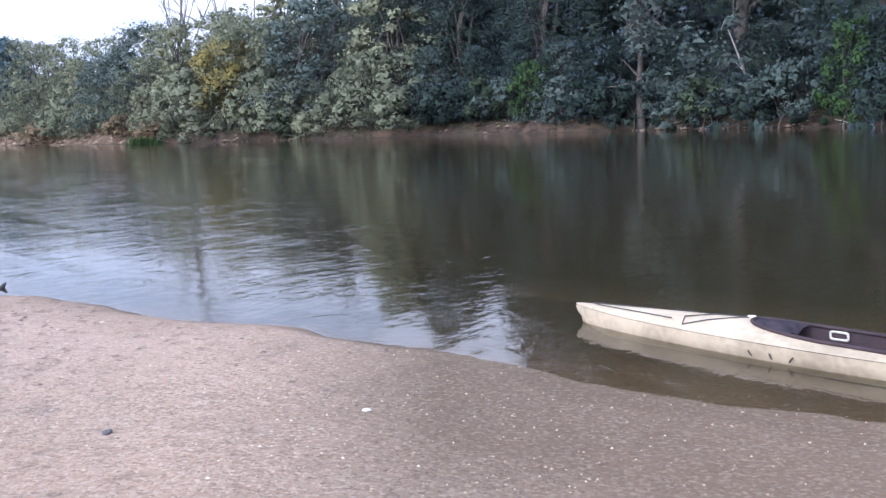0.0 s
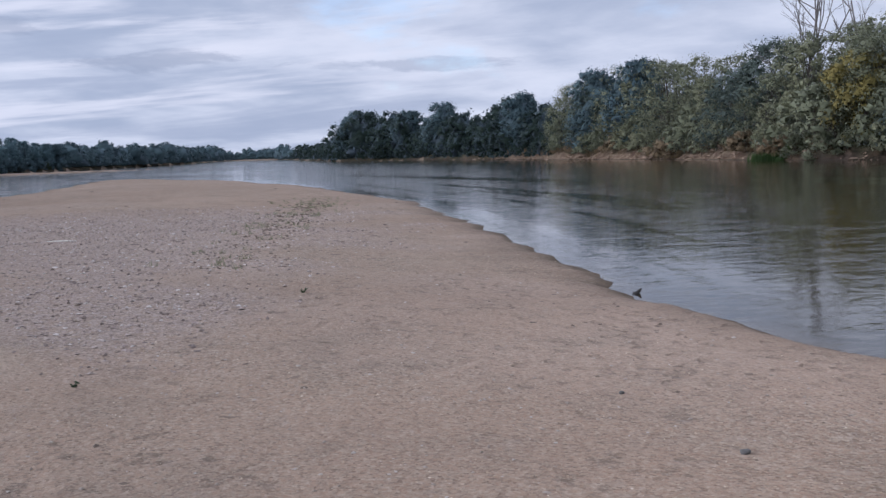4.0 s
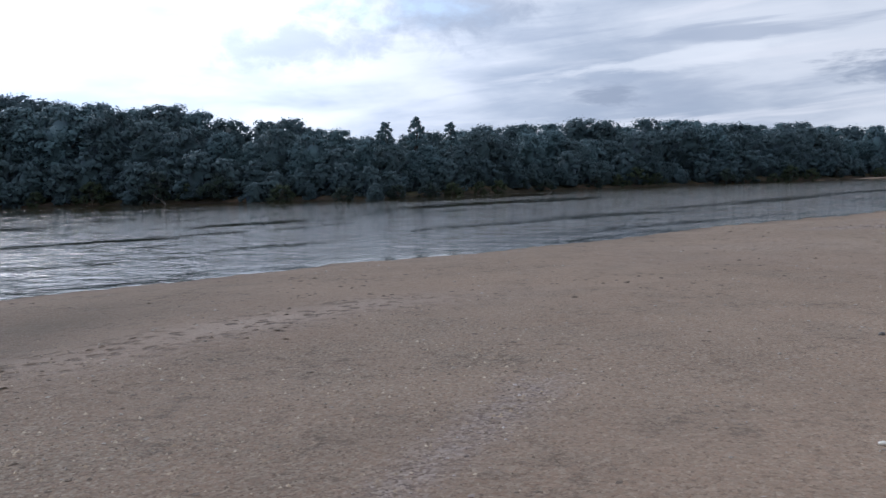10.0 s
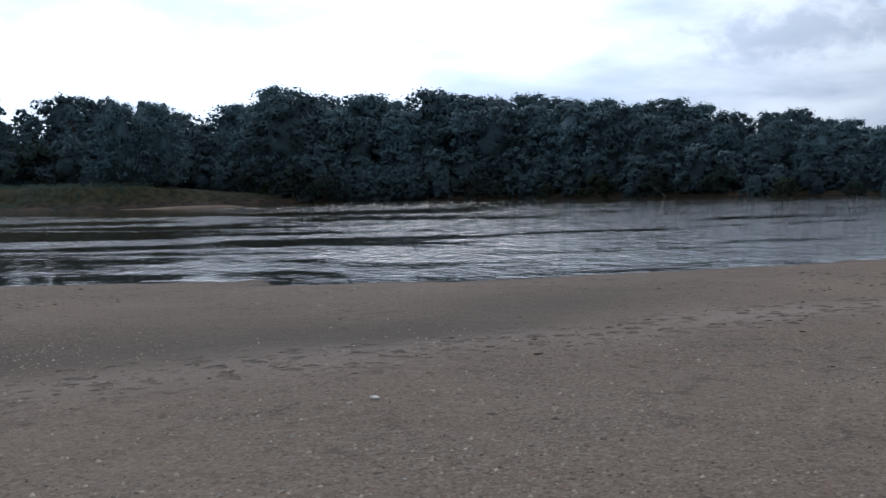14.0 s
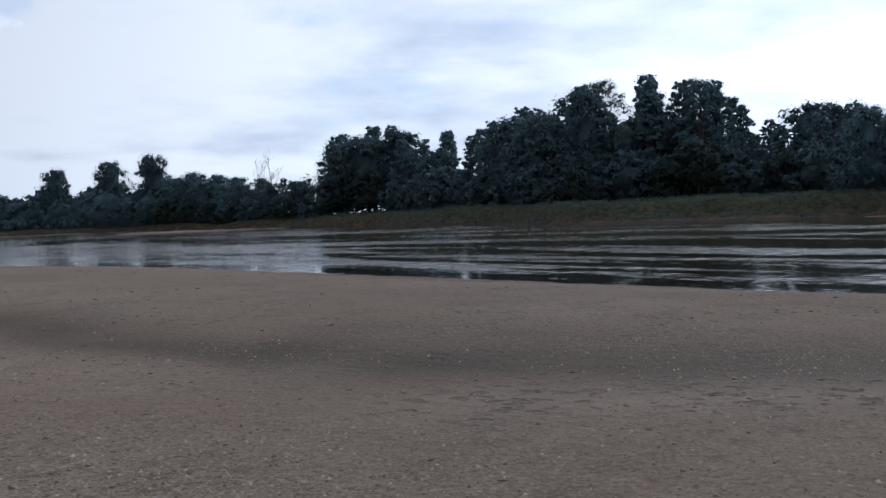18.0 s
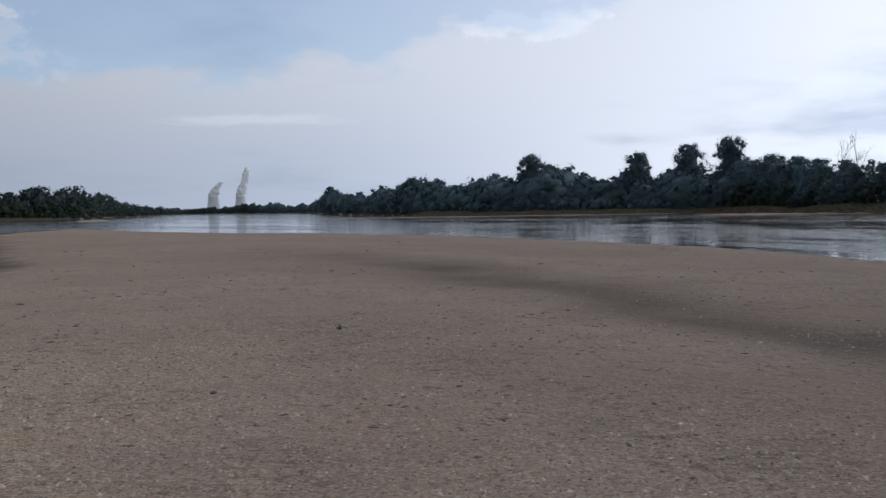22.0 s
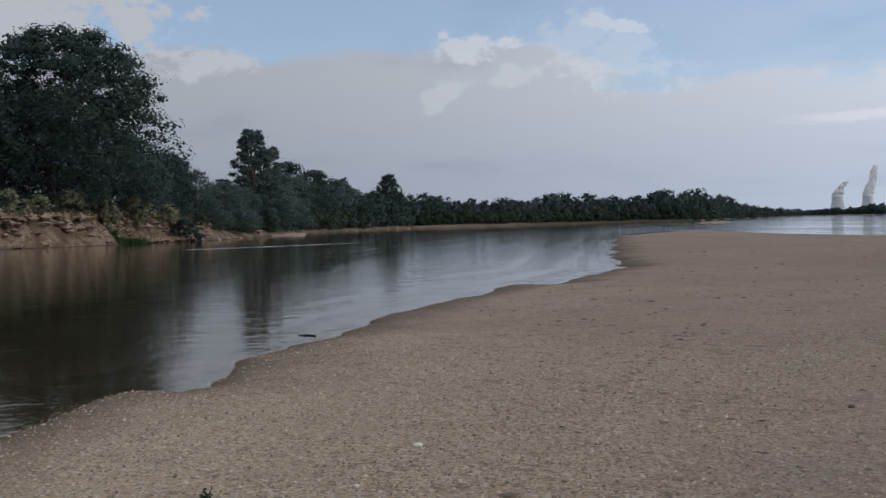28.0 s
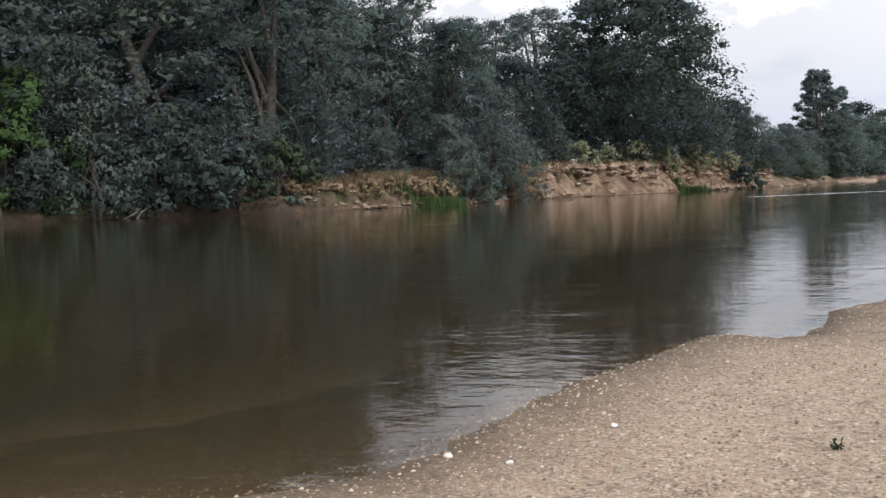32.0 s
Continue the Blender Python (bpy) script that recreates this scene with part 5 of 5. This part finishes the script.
        c = Vector((0, 0, high * (0.96 + plume * f))) + side_way * high * (0.07 * math.sin(f * 6 + seed) * f + 0.42 * f ** 1.3)
        rad = high * ((0.262 - 0.13 * f) * (1 + 0.10 * math.sin(f * 13 + seed * 2)) if k < steps - 1 else 0.01)
        rows.append([bm.verts.new(c + Vector((math.cos(a) * rad, math.sin(a) * rad, 0.0))) for a in [2 * math.pi * i / round_ for i in range(round_)]])
    for lo, hi in zip(rows, rows[1:]):
        for i in range(round_):
            bm.faces.new((lo[i], lo[(i + 1) % round_], hi[(i + 1) % round_], hi[i]))
    for v in bm.verts:
        v.co += Vector(noise.noise_vector(v.co * (6 / high))) * high * 0.10 + Vector(noise.noise_vector(v.co * (14 / high))) * high * 0.03
    part("steam_plume", bm, STEAM, root, "white billowing steam plume")


cooling_tower(207.66, 76, 0.8, 2)
cooling_tower(206.12, 76, 1.6, 5)


# ---- kayak ----
HULL = plain("kayak_hull", (0.44, 0.352, 0.235), 0.42, 0.26, 2.2, 0.1)
SCUFF = plain("kayak_scuffs", (0.10, 0.08, 0.07), 0.7, 0.4, 14.0, 0.2)
COCKPIT = plain("cockpit_lining", (0.034, 0.018, 0.020), 0.75, 0.4, 10.0, 0.3)
CLOTH = plain("cockpit_cloth", (0.075, 0.058, 0.074), 0.85, 0.45, 16.0, 0.6)
CORD = plain("deck_cord", (0.05, 0.045, 0.045), 0.7, 0.3, 40.0, 0.3)
TRIM = plain("white_plastic", (0.55, 0.51, 0.44), 0.4, 0.08, 20.0, 0.1)


def cord(name, points, radius, mat, parent, label="", closed=False):
    cu = bpy.data.curves.new(name, "CURVE")
    cu.dimensions, cu.bevel_depth, cu.bevel_resolution = "3D", radius, 2
    sp = cu.splines.new("POLY")
    sp.points.add(len(points) - 1)
    sp.use_cyclic_u = closed
    for q, p in zip(sp.points, points):
        q.co = (*p, 1)
    tmp = new(name, cu)
    me = bpy.data.meshes.new_from_object(tmp.evaluated_get(bpy.context.evaluated_depsgraph_get()))
    bpy.data.objects.remove(tmp)
    me.materials.append(mat)
    ob = new(name, me)
    ob.parent = parent
    if label:
        ob["label"] = label
    return ob


def kayak():
    length, beam = 4.5, 0.60
    bow, along = Vector((0.90, 8.32, 0)), Vector((0.685, -0.729, 0)).normalized()
    root = thing("kayak", bow, "cream touring kayak with black deck cords afloat beside the sand", "kayak")
    root.matrix_world = Matrix.Translation(bow) @ Matrix.Rotation(math.atan2(along.y, along.x), 4, "Z")

    def half(s):
        f = s / length
        return max(0.012, beam / 2 * (math.sin(math.pi * min(1, f * 1.02 + 0.0)) ** 0.72) * (1 if f < 0.9 else 1 - (f - 0.9) * 3))

    def sheer(s):
        return 0.118 + 0.020 * (1 - min(1, s / 0.9)) ** 2 + 0.03 * max(0, s / length - 0.7)

    def keel(s):
        f = s / length
        return -0.09 + 0.11 * max(0, 1 - f / 0.09) ** 1.6 + 0.2 * max(0, (f - 0.92) / 0.08) ** 2

    def crown(s):
        f = s / length
        return 0.078 * math.sin(math.pi * min(1, f * 1.15)) ** 0.8 + 0.01

    stations = [length * i / 60 for i in range(61)]
    bm = bmesh.new()
    rows = []
    for s in stations:
        w, top, low = half(s), sheer(s), keel(s)
        row = []
        for i in range(17):
            a = math.pi * i / 16
            y = w * math.copysign(abs(math.cos(a)) ** 0.74, math.cos(a))
            z = top + (low - top) * math.sin(a) ** 0.92
            row.append(bm.verts.new((s + (0.10 if s < 0.01 else 0) * math.sin(a) ** 2, y, z)))
        rows.append(row)
    for a, b in zip(rows, rows[1:]):
        for i in range(16):
            bm.faces.new((a[i], a[i + 1], b[i + 1], b[i]))
    hull = part("hull", bm, HULL, root)
    # deck, open over the cockpit
    c0, c1, cw = 1.60, 3.30, 0.215
    bm = bmesh.new()
    rows = []

    def rim(s):
        if not c0 < s < c1:
            return 0.0
        f = (s - c0) / (c1 - c0)
        return cw * min(1, (4 * f * (1 - f)) ** 0.42 * 1.04)
    fine = sorted(set(stations + [c0 + (c1 - c0) * k for k in (0.001, 0.01, 0.03, 0.06, 0.94, 0.97, 0.99, 0.999)]))
    for s in fine:
        w, top, c, r = half(s), sheer(s), crown(s), rim(s)
        left = [(w + (min(r, w * 0.86) - w) * i / 8) for i in range(9)]
        row = []
        for sgn in (1, -1):
            row.append([bm.verts.new((s, sgn * y, top + 0.004 + c * (1 - (y / w) ** 2) + (0.0 if s > 0.02 else 0))) for y in left])
        rows.append((s, row))
    for (_, a), (_, b) in zip(rows, rows[1:]):
        for k in (0, 1):
            for i in range(8):
                bm.faces.new((a[k][i], a[k][i + 1], b[k][i + 1], b[k][i]))
    deck_part = part("deck", bm, HULL, root)
    edge = [(s, rim(s), sheer(s) + crown(s) * (1 - (rim(s) / half(s)) ** 2) + 0.012) for s in [c0 + (c1 - c0) * (0.5 - 0.5 * math.cos(math.pi * k / 30)) for k in range(31)]]
    ring = edge + [(s, -y, z) for s, y, z in reversed(edge[1:-1])]
    cord("cockpit_coaming", ring, 0.014, COCKPIT, root, "dark rim of the cockpit", True)
    bm = bmesh.new()
    levels = []
    for depth, shrink in ((0.0, 1.0), (0.09, 0.99), (0.19, 0.93), (0.24, 0.75)):
        levels.append([bm.verts.new(((s - 2.45) * shrink + 2.45, y * shrink, z - 0.014 - depth)) for s, y, z in ring])
    for a, b in zip(levels, levels[1:]):
        for i in range(len(ring)):
            j = (i + 1) % len(ring)
            bm.faces.new((a[i], a[j], b[j], b[i]))
    bm.faces.new(levels[-1])
    part("cockpit_lining", bm, COCKPIT, root, "dark purple cockpit lining")
    bm = bmesh.new()
    for i in range(13):
        for j in range(9):
            bm.verts.new((2.70 + 0.42 * i / 12, -0.18 + 0.36 * j / 8, 0.06 + 0.05 * (abs(j - 4) / 4) ** 2 + 0.10 * max(0, (i - 8) / 4) ** 2))
    bm.verts.ensure_lookup_table()
    for i in range(12):
        for j in range(8):
            bm.faces.new([bm.verts[k] for k in (i * 9 + j, i * 9 + j + 1, i * 9 + j + 10, i * 9 + j + 9)])
    bmesh.ops.solidify(bm, geom=bm.faces[:], thickness=0.02)
    part("seat", bm, COCKPIT, root)
    bm = bmesh.new()
    for i in range(15):
        for j in range(9):
            s, y = 1.60 + 0.32 * i / 14, (j / 4 - 1) * rim(1.60 + 0.32 * i / 14 + 0.012) * 0.97
            z = sheer(s) + crown(s) * (1 - (y / half(s)) ** 2) + 0.012 + 0.022 * noise.noise(Vector((s * 9, y * 14, 3.0))) - 0.07 * max(0, (i - 8) / 6) ** 2 * (1 - abs(j / 4 - 1))
            bm.verts.new((s, y, z))
    bm.verts.ensure_lookup_table()
    for i in range(14):
        for j in range(8):
            bm.faces.new([bm.verts[k] for k in (i * 9 + j, i * 9 + j + 1, i * 9 + j + 10, i * 9 + j + 9)])
    bmesh.ops.solidify(bm, geom=bm.faces[:], thickness=0.006)
    part("cockpit_cloth", bm, CLOTH, root, "crumpled grey-purple cloth in the front of the cockpit")
    loop = [(2.12 + 0.062 * math.copysign(abs(math.cos(a)) ** 0.35, math.cos(a)), 0.200, 0.128 + 0.026 * math.copysign(abs(math.sin(a)) ** 0.35, math.sin(a))) for a in [2 * math.pi * k / 24 for k in range(24)]]
    cord("carry_handle", loop, 0.009, TRIM, hull, "white plastic handle", True)

    def on_deck(s, y):
        w = half(s)
        return (s, y, sheer(s) + 0.012 + crown(s) * (1 - (y / w) ** 2))
    cord("deck_cord", [on_deck(0.16, 0.0)] + [on_deck(0.16 + 0.85 * k / 8, -0.02 - 0.12 * k / 8) for k in range(1, 9)], 0.0042, CORD, deck_part)
    cord("deck_cord", [on_deck(0.16 + 0.6 * k / 8, 0.02 + 0.10 * k / 8) for k in range(9)] + [on_deck(0.88, -0.12)], 0.0038, CORD, deck_part)
    cord("deck_cord", [on_deck(1.10, -0.10), on_deck(1.28, 0.02), on_deck(1.50, 0.15)], 0.0048, CORD, deck_part)
    cord("deck_cord", [on_deck(1.10, -0.10), on_deck(1.14, -0.20), on_deck(1.3, -0.12), on_deck(1.5, 0.02), on_deck(1.50, 0.15)], 0.0048, CORD, deck_part)
    cord("deck_cord", [on_deck(0.92, 0.04), on_deck(0.98, 0.08), on_deck(1.04, 0.13)], 0.0042, CORD, deck_part)
    bm = bmesh.new()
    bmesh.ops.create_icosphere(bm, subdivisions=2, radius=0.03, matrix=Matrix.Translation(on_deck(1.52, 0.12)) @ Matrix.Diagonal((1.6, 0.8, 0.5, 1)))
    part("deck_cleat", bm, TRIM, deck_part)
    for s, tilt in ((1.72, 0.2), (1.88, 0.05), (2.05, -0.6)):
        w = half(s) + 0.003
        cord("scuff", [(s + tilt * k * 0.03, -w * (1 - 0.02 * k * k), 0.062 - 0.018 * k) for k in range(4)], 0.006, SCUFF, hull, "dark scuff on the hull")
    return root


kayak()


# ---- small things on the sand ----
def stone(place, size, mat, label, seed):
    r = np.random.default_rng(seed)
    bm = bmesh.new()
    bmesh.ops.create_icosphere(bm, subdivisions=2, radius=size, matrix=Matrix.Diagonal((1.25, 0.95, 0.62, 1)))
    for v in bm.verts:
        v.co += Vector(noise.noise_vector(v.co / size * 0.9 + Vector((seed, 0, 0)))) * size * 0.28
    ob = part("pebble", bm, mat)
    z = height_at(place[0], place[1])
    ob.matrix_world = Matrix.Translation((place[0], place[1], z + size * 0.35)) @ Matrix.Rotation(r.uniform(0, 6), 4, "Z")
    return tagged(ob, label, "stone", "single pebbles on the sand")


for i, (x, y, s) in enumerate(((5.42, -4.47, 0.028), (6.46, -2.01, 0.026), (-5.54, -3.84, 0.03), (-5.82, 2.19, 0.024), (5.9, -1.2, 0.022), (6.25, -0.9, 0.025), (-0.6, 5.6, 0.022),
                               (-6.5, 3.2, 0.02), (4.9, -3.6, 0.018))):
    stone((x, y), s, QUARTZ, "small pale quartz pebble lying on the sand", i)
for i, (x, y, s) in enumerate(((-1.91, 5.25, 0.028), (-3.0, 6.1, 0.02), (3.9, -7.4, 0.022), (-9.3, 3.6, 0.03), (-5.1, 3.0, 0.02))):
    stone((x, y), s, FLINT, "small dark pebble lying on the sand", 30 + i)


def weed(place, size, seed, label):
    r = np.random.default_rng(seed)
    z = height_at(place[0], place[1])
    root = thing("weed", (place[0], place[1], z), label, "plant", "weeds on the sand")
    tips = [np.array([math.cos(a) * size * q, math.sin(a) * size * q, size * r.uniform(0.35, 0.9)]) for a, q in zip(r.uniform(0, 6.28, 7), r.uniform(0.3, 1.0, 7))]
    v, f = tubes([((0, 0, -0.01), t, size * 0.03, size * 0.012) for t in tips], 5)
    link_mesh("stems", v, f, LEAF["reed"], root)
    c = np.concatenate([np.linspace(t * 0.3, t, 6) for t in tips]) + r.normal(size=(42, 3)) * size * 0.06
    v, f = leaves(c, r.normal(size=(42, 3)) + np.array([0, 0, 1.2]), size * 0.42, r)
    link_mesh("leaves", v, f, LEAF["mid"], root, smooth=False)


weed((5.37, -2.90), 0.07, 1, "small green weed growing alone in the gravel")
weed((4.30, -11.34), 0.07, 2, "sparse dry weed standing on the sand")
weed((-7.80, 8.20), 0.06, 3, "small dark weed tuft on the sand")
weed((-6.15, 4.24), 0.045, 4, "tiny withered weed tuft on the sand")


def drift(name, place, length, radius, turn, mat, label, tilt=0.0, z=None):
    root = thing(name, (place[0], place[1], height_at(*place) if z is None else z), label, "driftwood")
    root.rotation_euler = (0, radians(-tilt), radians(turn))
    r = np.random.default_rng(int(length * 1000))
    pts = [np.array([length * (k / 6 - 0.5), r.normal() * length * 0.03, radius * 0.7 + r.normal() * radius * 0.2]) for k in range(7)]
    rad = [radius * q for q in (0.45, 0.8, 1, 0.95, 0.85, 0.6, 0.25)]
    v, f = tubes([(pts[i], pts[i + 1], rad[i], rad[i + 1]) for i in range(6)], 8)
    link_mesh("stick", v, f, mat, root)
    v, f = tubes([(pts[3], pts[3] + np.array([length * 0.12, length * 0.1, radius * 0.9]), radius * 0.5, radius * 0.15)], 6)
    link_mesh("twig", v, f, mat, root)


drift("driftwood", (13.07, -8.48), 0.34, 0.017, 20, WET_WOOD, "dark wet stick floating at the waterline", z=-0.005)
drift("driftwood", (-5.15, 11.05), 0.24, 0.035, 60, WET_WOOD, "dark broken stick poking up at the water's edge", 35)
drift("driftwood", (6.07, -7.17), 0.30, 0.009, 130, DRIFT, "thin dry stick lying on the sand")
drift("driftwood", (5.08, -5.56), 0.26, 0.009, 110, DRIFT, "thin dry stick lying on the sand")
drift("driftwood", (-17.0, 11.3), 0.55, 0.016, 40, QUARTZ, "bleached branch lying on the sandbar")

# ---- gravel ----
r = np.random.default_rng(5)
m = 160000
rad = 2.6 * np.exp(r.uniform(0, 1, m) * math.log(24 / 2.6))
ang = r.uniform(0, 2 * np.pi, m)
px, py = rad * np.cos(ang), rad * np.sin(ang)
pz, soaked, _, share, inside, _, _ = terrain(px, py)
share = share * (1 - 0.85 * soaked * (py > 2))
keep = (inside > -0.4) & (r.uniform(0, 1, m) < share * np.clip((24 - rad) / 13, 0, 1))
px, py, pz = px[keep], py[keep], pz[keep]
m = len(px)
s = 0.006 + 0.011 * r.uniform(0, 1, m) ** 2.4 + 0.0004 * np.hypot(px, py)
s = s * np.where(py > 1, 0.62, 1.0)
half = np.array([(1, 0, -0.3), (0, 1, -0.3), (-1, 0, -0.3), (0, -1, -0.3), (0.1, 0.1, 0.6)])
tri = np.array([(0, 1, 4), (1, 2, 4), (2, 3, 4), (3, 0, 4)])
turn = r.uniform(0, 6.28, m)
shape = half[None] * (s[:, None] * r.uniform(0.65, 1.3, (m, 3)))[:, None, :]
ct, st = np.cos(turn)[:, None], np.sin(turn)[:, None]
v = np.stack([shape[..., 0] * ct - shape[..., 1] * st + px[:, None], shape[..., 0] * st + shape[..., 1] * ct + py[:, None], shape[..., 2] + pz[:, None] + s[:, None] * 0.2], -1)
GRAVEL, n = material("gravel")
one = n.add("ShaderNodeNewGeometry", "Random Per Island")
tone = n.mix(n.ramp(one, 0.0, 0.6), (0.15, 0.105, 0.072), (0.41, 0.300, 0.200))
tone = n.mix(n.ramp(one, 0.70, 1.0), tone, (0.60, 0.49, 0.36))
n.add("ShaderNodeOutputMaterial", Surface=n.add("ShaderNodeBsdfPrincipled", Base_Color=tone, Roughness=0.7))
gravel_ob = link_mesh("gravel", v.reshape(-1, 3), (tri[None] + 5 * np.arange(m)[:, None, None]).reshape(-1, 3), GRAVEL, smooth=True)
tagged(gravel_ob, "loose mixed river gravel scattered over the sand", "gravel", kind="stuff")

GREY_GRAVEL, n = material("grey_gravel")
one = n.add("ShaderNodeNewGeometry", "Random Per Island")
tone = n.mix(n.ramp(one, 0.0, 0.7), (0.18, 0.132, 0.108), (0.44, 0.350, 0.300))
tone = n.mix(n.ramp(one, 0.80, 1.0), tone, (0.64, 0.57, 0.52))
n.add("ShaderNodeOutputMaterial", Surface=n.add("ShaderNodeBsdfPrincipled", Base_Color=tone, Roughness=0.7))
# clods and scuffed sand: small dark lumps, some standing for shaded dents
SCUFFED = plain("dark_sand_lump", (0.160, 0.118, 0.088), 0.95, 0.35, 6.0, 0.4)
r = np.random.default_rng(55)
k = 30000
rad = 3.2 * np.exp(r.uniform(0, 1, k) * math.log(45 / 3.2))
ang = np.radians(r.uniform(0, 360, k))
x, y = -np.sin(ang) * rad, np.cos(ang) * rad
z, _, _, _, inside, _, _ = terrain(x, y)
thick = value_noise(x * 0.45, y * 0.45, 61) + 0.5 * value_noise(x * 0.12, y * 0.12, 62)
bearing = np.degrees(ang)
trodden = ((bearing > 98) & (bearing < 150) & (np.abs(rad - 8.3) < 1.3)) | ((bearing > 48) & (bearing < 64) & (rad > 9) & (rad < 26))
keep = (inside > 0.6) & (r.uniform(-0.9, 1.0, k) < 1.7 * thick + 0.5 * trodden - 0.55)
x, y, z = x[keep], y[keep], z[keep]
lumps("sand_clods", x, y, z, (0.008 + 0.0010 * np.hypot(x, y)) * r.uniform(0.25, 1.45, len(x)) ** 2.2, SCUFFED, "small clods and dark shaded dents on the sand", "sand", 63, flat=0.30, sink=0.02)
# pale pebbles strewn over the whole bar
k = 16000
rad = 2.8 * np.exp(r.uniform(0, 1, k) * math.log(26 / 2.8))
ang = r.uniform(0, 2 * np.pi, k)
x, y = -np.sin(ang) * rad, np.cos(ang) * rad
z, soaked, _, _, inside, _, _ = terrain(x, y)
keep = (inside > 0.1) & (r.uniform(-0.6, 1.0, k) + 2.6 * soaked < value_noise(x * 0.6, y * 0.6, 81) + 0.5 * value_noise(x * 0.2, y * 0.2, 82))
x, y, z = x[keep], y[keep], z[keep]
PALE_STONE, n = material("pale_pebbles")
one = n.add("ShaderNodeNewGeometry", "Random Per Island")
n.add("ShaderNodeOutputMaterial", Surface=n.add("ShaderNodeBsdfPrincipled", Base_Color=n.mix(one, (0.28, 0.22, 0.17), (0.52, 0.45, 0.38)), Roughness=0.7))
lumps("pale_pebbles", x, y, z, (0.005 + 0.0007 * np.hypot(x, y)) * r.uniform(0.4, 1.5, len(x)) ** 1.6, PALE_STONE, "pale pebbles strewn thinly over the sandbar", "pebbles", 83, flat=0.6, sink=0.2)
# pale stones of the gravel patch on the crest
k = 42000
x, y = r.uniform(-28, -4, k), r.uniform(-1, 24, k)
z, _, _, _, inside, _, _ = terrain(x, y)
keep = (inside > 1) & (r.uniform(0, 1, k) < shingle_share(x, y) * np.where(y < 1.5, 4.0, 1.0))
x, y, z = x[keep], y[keep], z[keep]
lumps("gravel_patch", x, y, z, (0.012 + 0.022 * r.uniform(0, 1, len(x)) ** 2) * np.where(y < 1.5, 0.55, 1.0), GREY_GRAVEL, "patch of grey gravel on the sandbar's crest", "gravel", 64, flat=0.6, sink=0.2)

# dark wrack and tufts along the old waterline on the crest
f = r.uniform(0, 1, 420)
x, y = -10.2 - 12.8 * f + r.normal(size=420) * 0.28, 9.2 + 15.6 * f + r.normal(size=420) * 0.45
z = terrain(x, y)[0]
lumps("wrack", x, y, z, (0.026 + 0.030 * f) * r.uniform(0.4, 1.3, 420), SCUFFED, "dark line of clods and wrack on the sandbar's crest", "wrack", 67, flat=0.5, sink=0.1)
f = np.concatenate([0.92 + r.normal(size=70) * 0.07, 0.70 + r.normal(size=30) * 0.05, 0.42 + r.normal(size=24) * 0.05, r.uniform(0, 0.3, 16)])
x, y = -10.2 - 12.8 * f + r.normal(size=140) * 0.5, 9.2 + 15.6 * f + r.normal(size=140) * 0.5
blades("sand_tufts", x, y, terrain(x, y)[0] + 0.05, 0.13, LEAF["olive"], "low dark tufts of grass rooted in the sandbar", "grass", 68, per=14, lean=0.7)

# trodden sand: flat dark lumps stand for the shade in scuffs and old footprints
FOOTPRINT_SHADE = plain("shaded_trodden_sand", (0.215, 0.156, 0.112), 0.95, 0.3, 5.0, 0.5)
k = 900
bearing = np.concatenate([r.uniform(100, 165, 420), r.uniform(178, 226, 200), r.uniform(20, 95, 280)])
rad = np.concatenate([8.6 + r.normal(size=420) * 0.75, r.uniform(5, 14, 200), r.uniform(5, 22, 280)])
rad = rad * np.where(bearing < 120, 1 + (120 - np.clip(bearing, 96, 120)) * 0.012, 1)
x, y = -np.sin(np.radians(bearing)) * rad, np.cos(np.radians(bearing)) * rad
f = np.repeat(r.uniform(0, 1, 34), 3)  # one track leading off south-east
x = np.concatenate([x, 5.0 + 4.3 * f + r.normal(size=102) * 0.13])
y = np.concatenate([y, -5.3 - 8.2 * f + r.normal(size=102) * 0.10])
z, _, _, _, inside, _, _ = terrain(x, y)
keep = inside > 0.8
x, y, z = x[keep], y[keep], z[keep]
lumps("footprints", x, y, z, 0.022 + 0.036 * r.uniform(0, 1, len(x)) ** 1.5, FOOTPRINT_SHADE, "old footprints and scuffs trodden into the sand", "sand", 66, flat=0.16, sink=0.02)
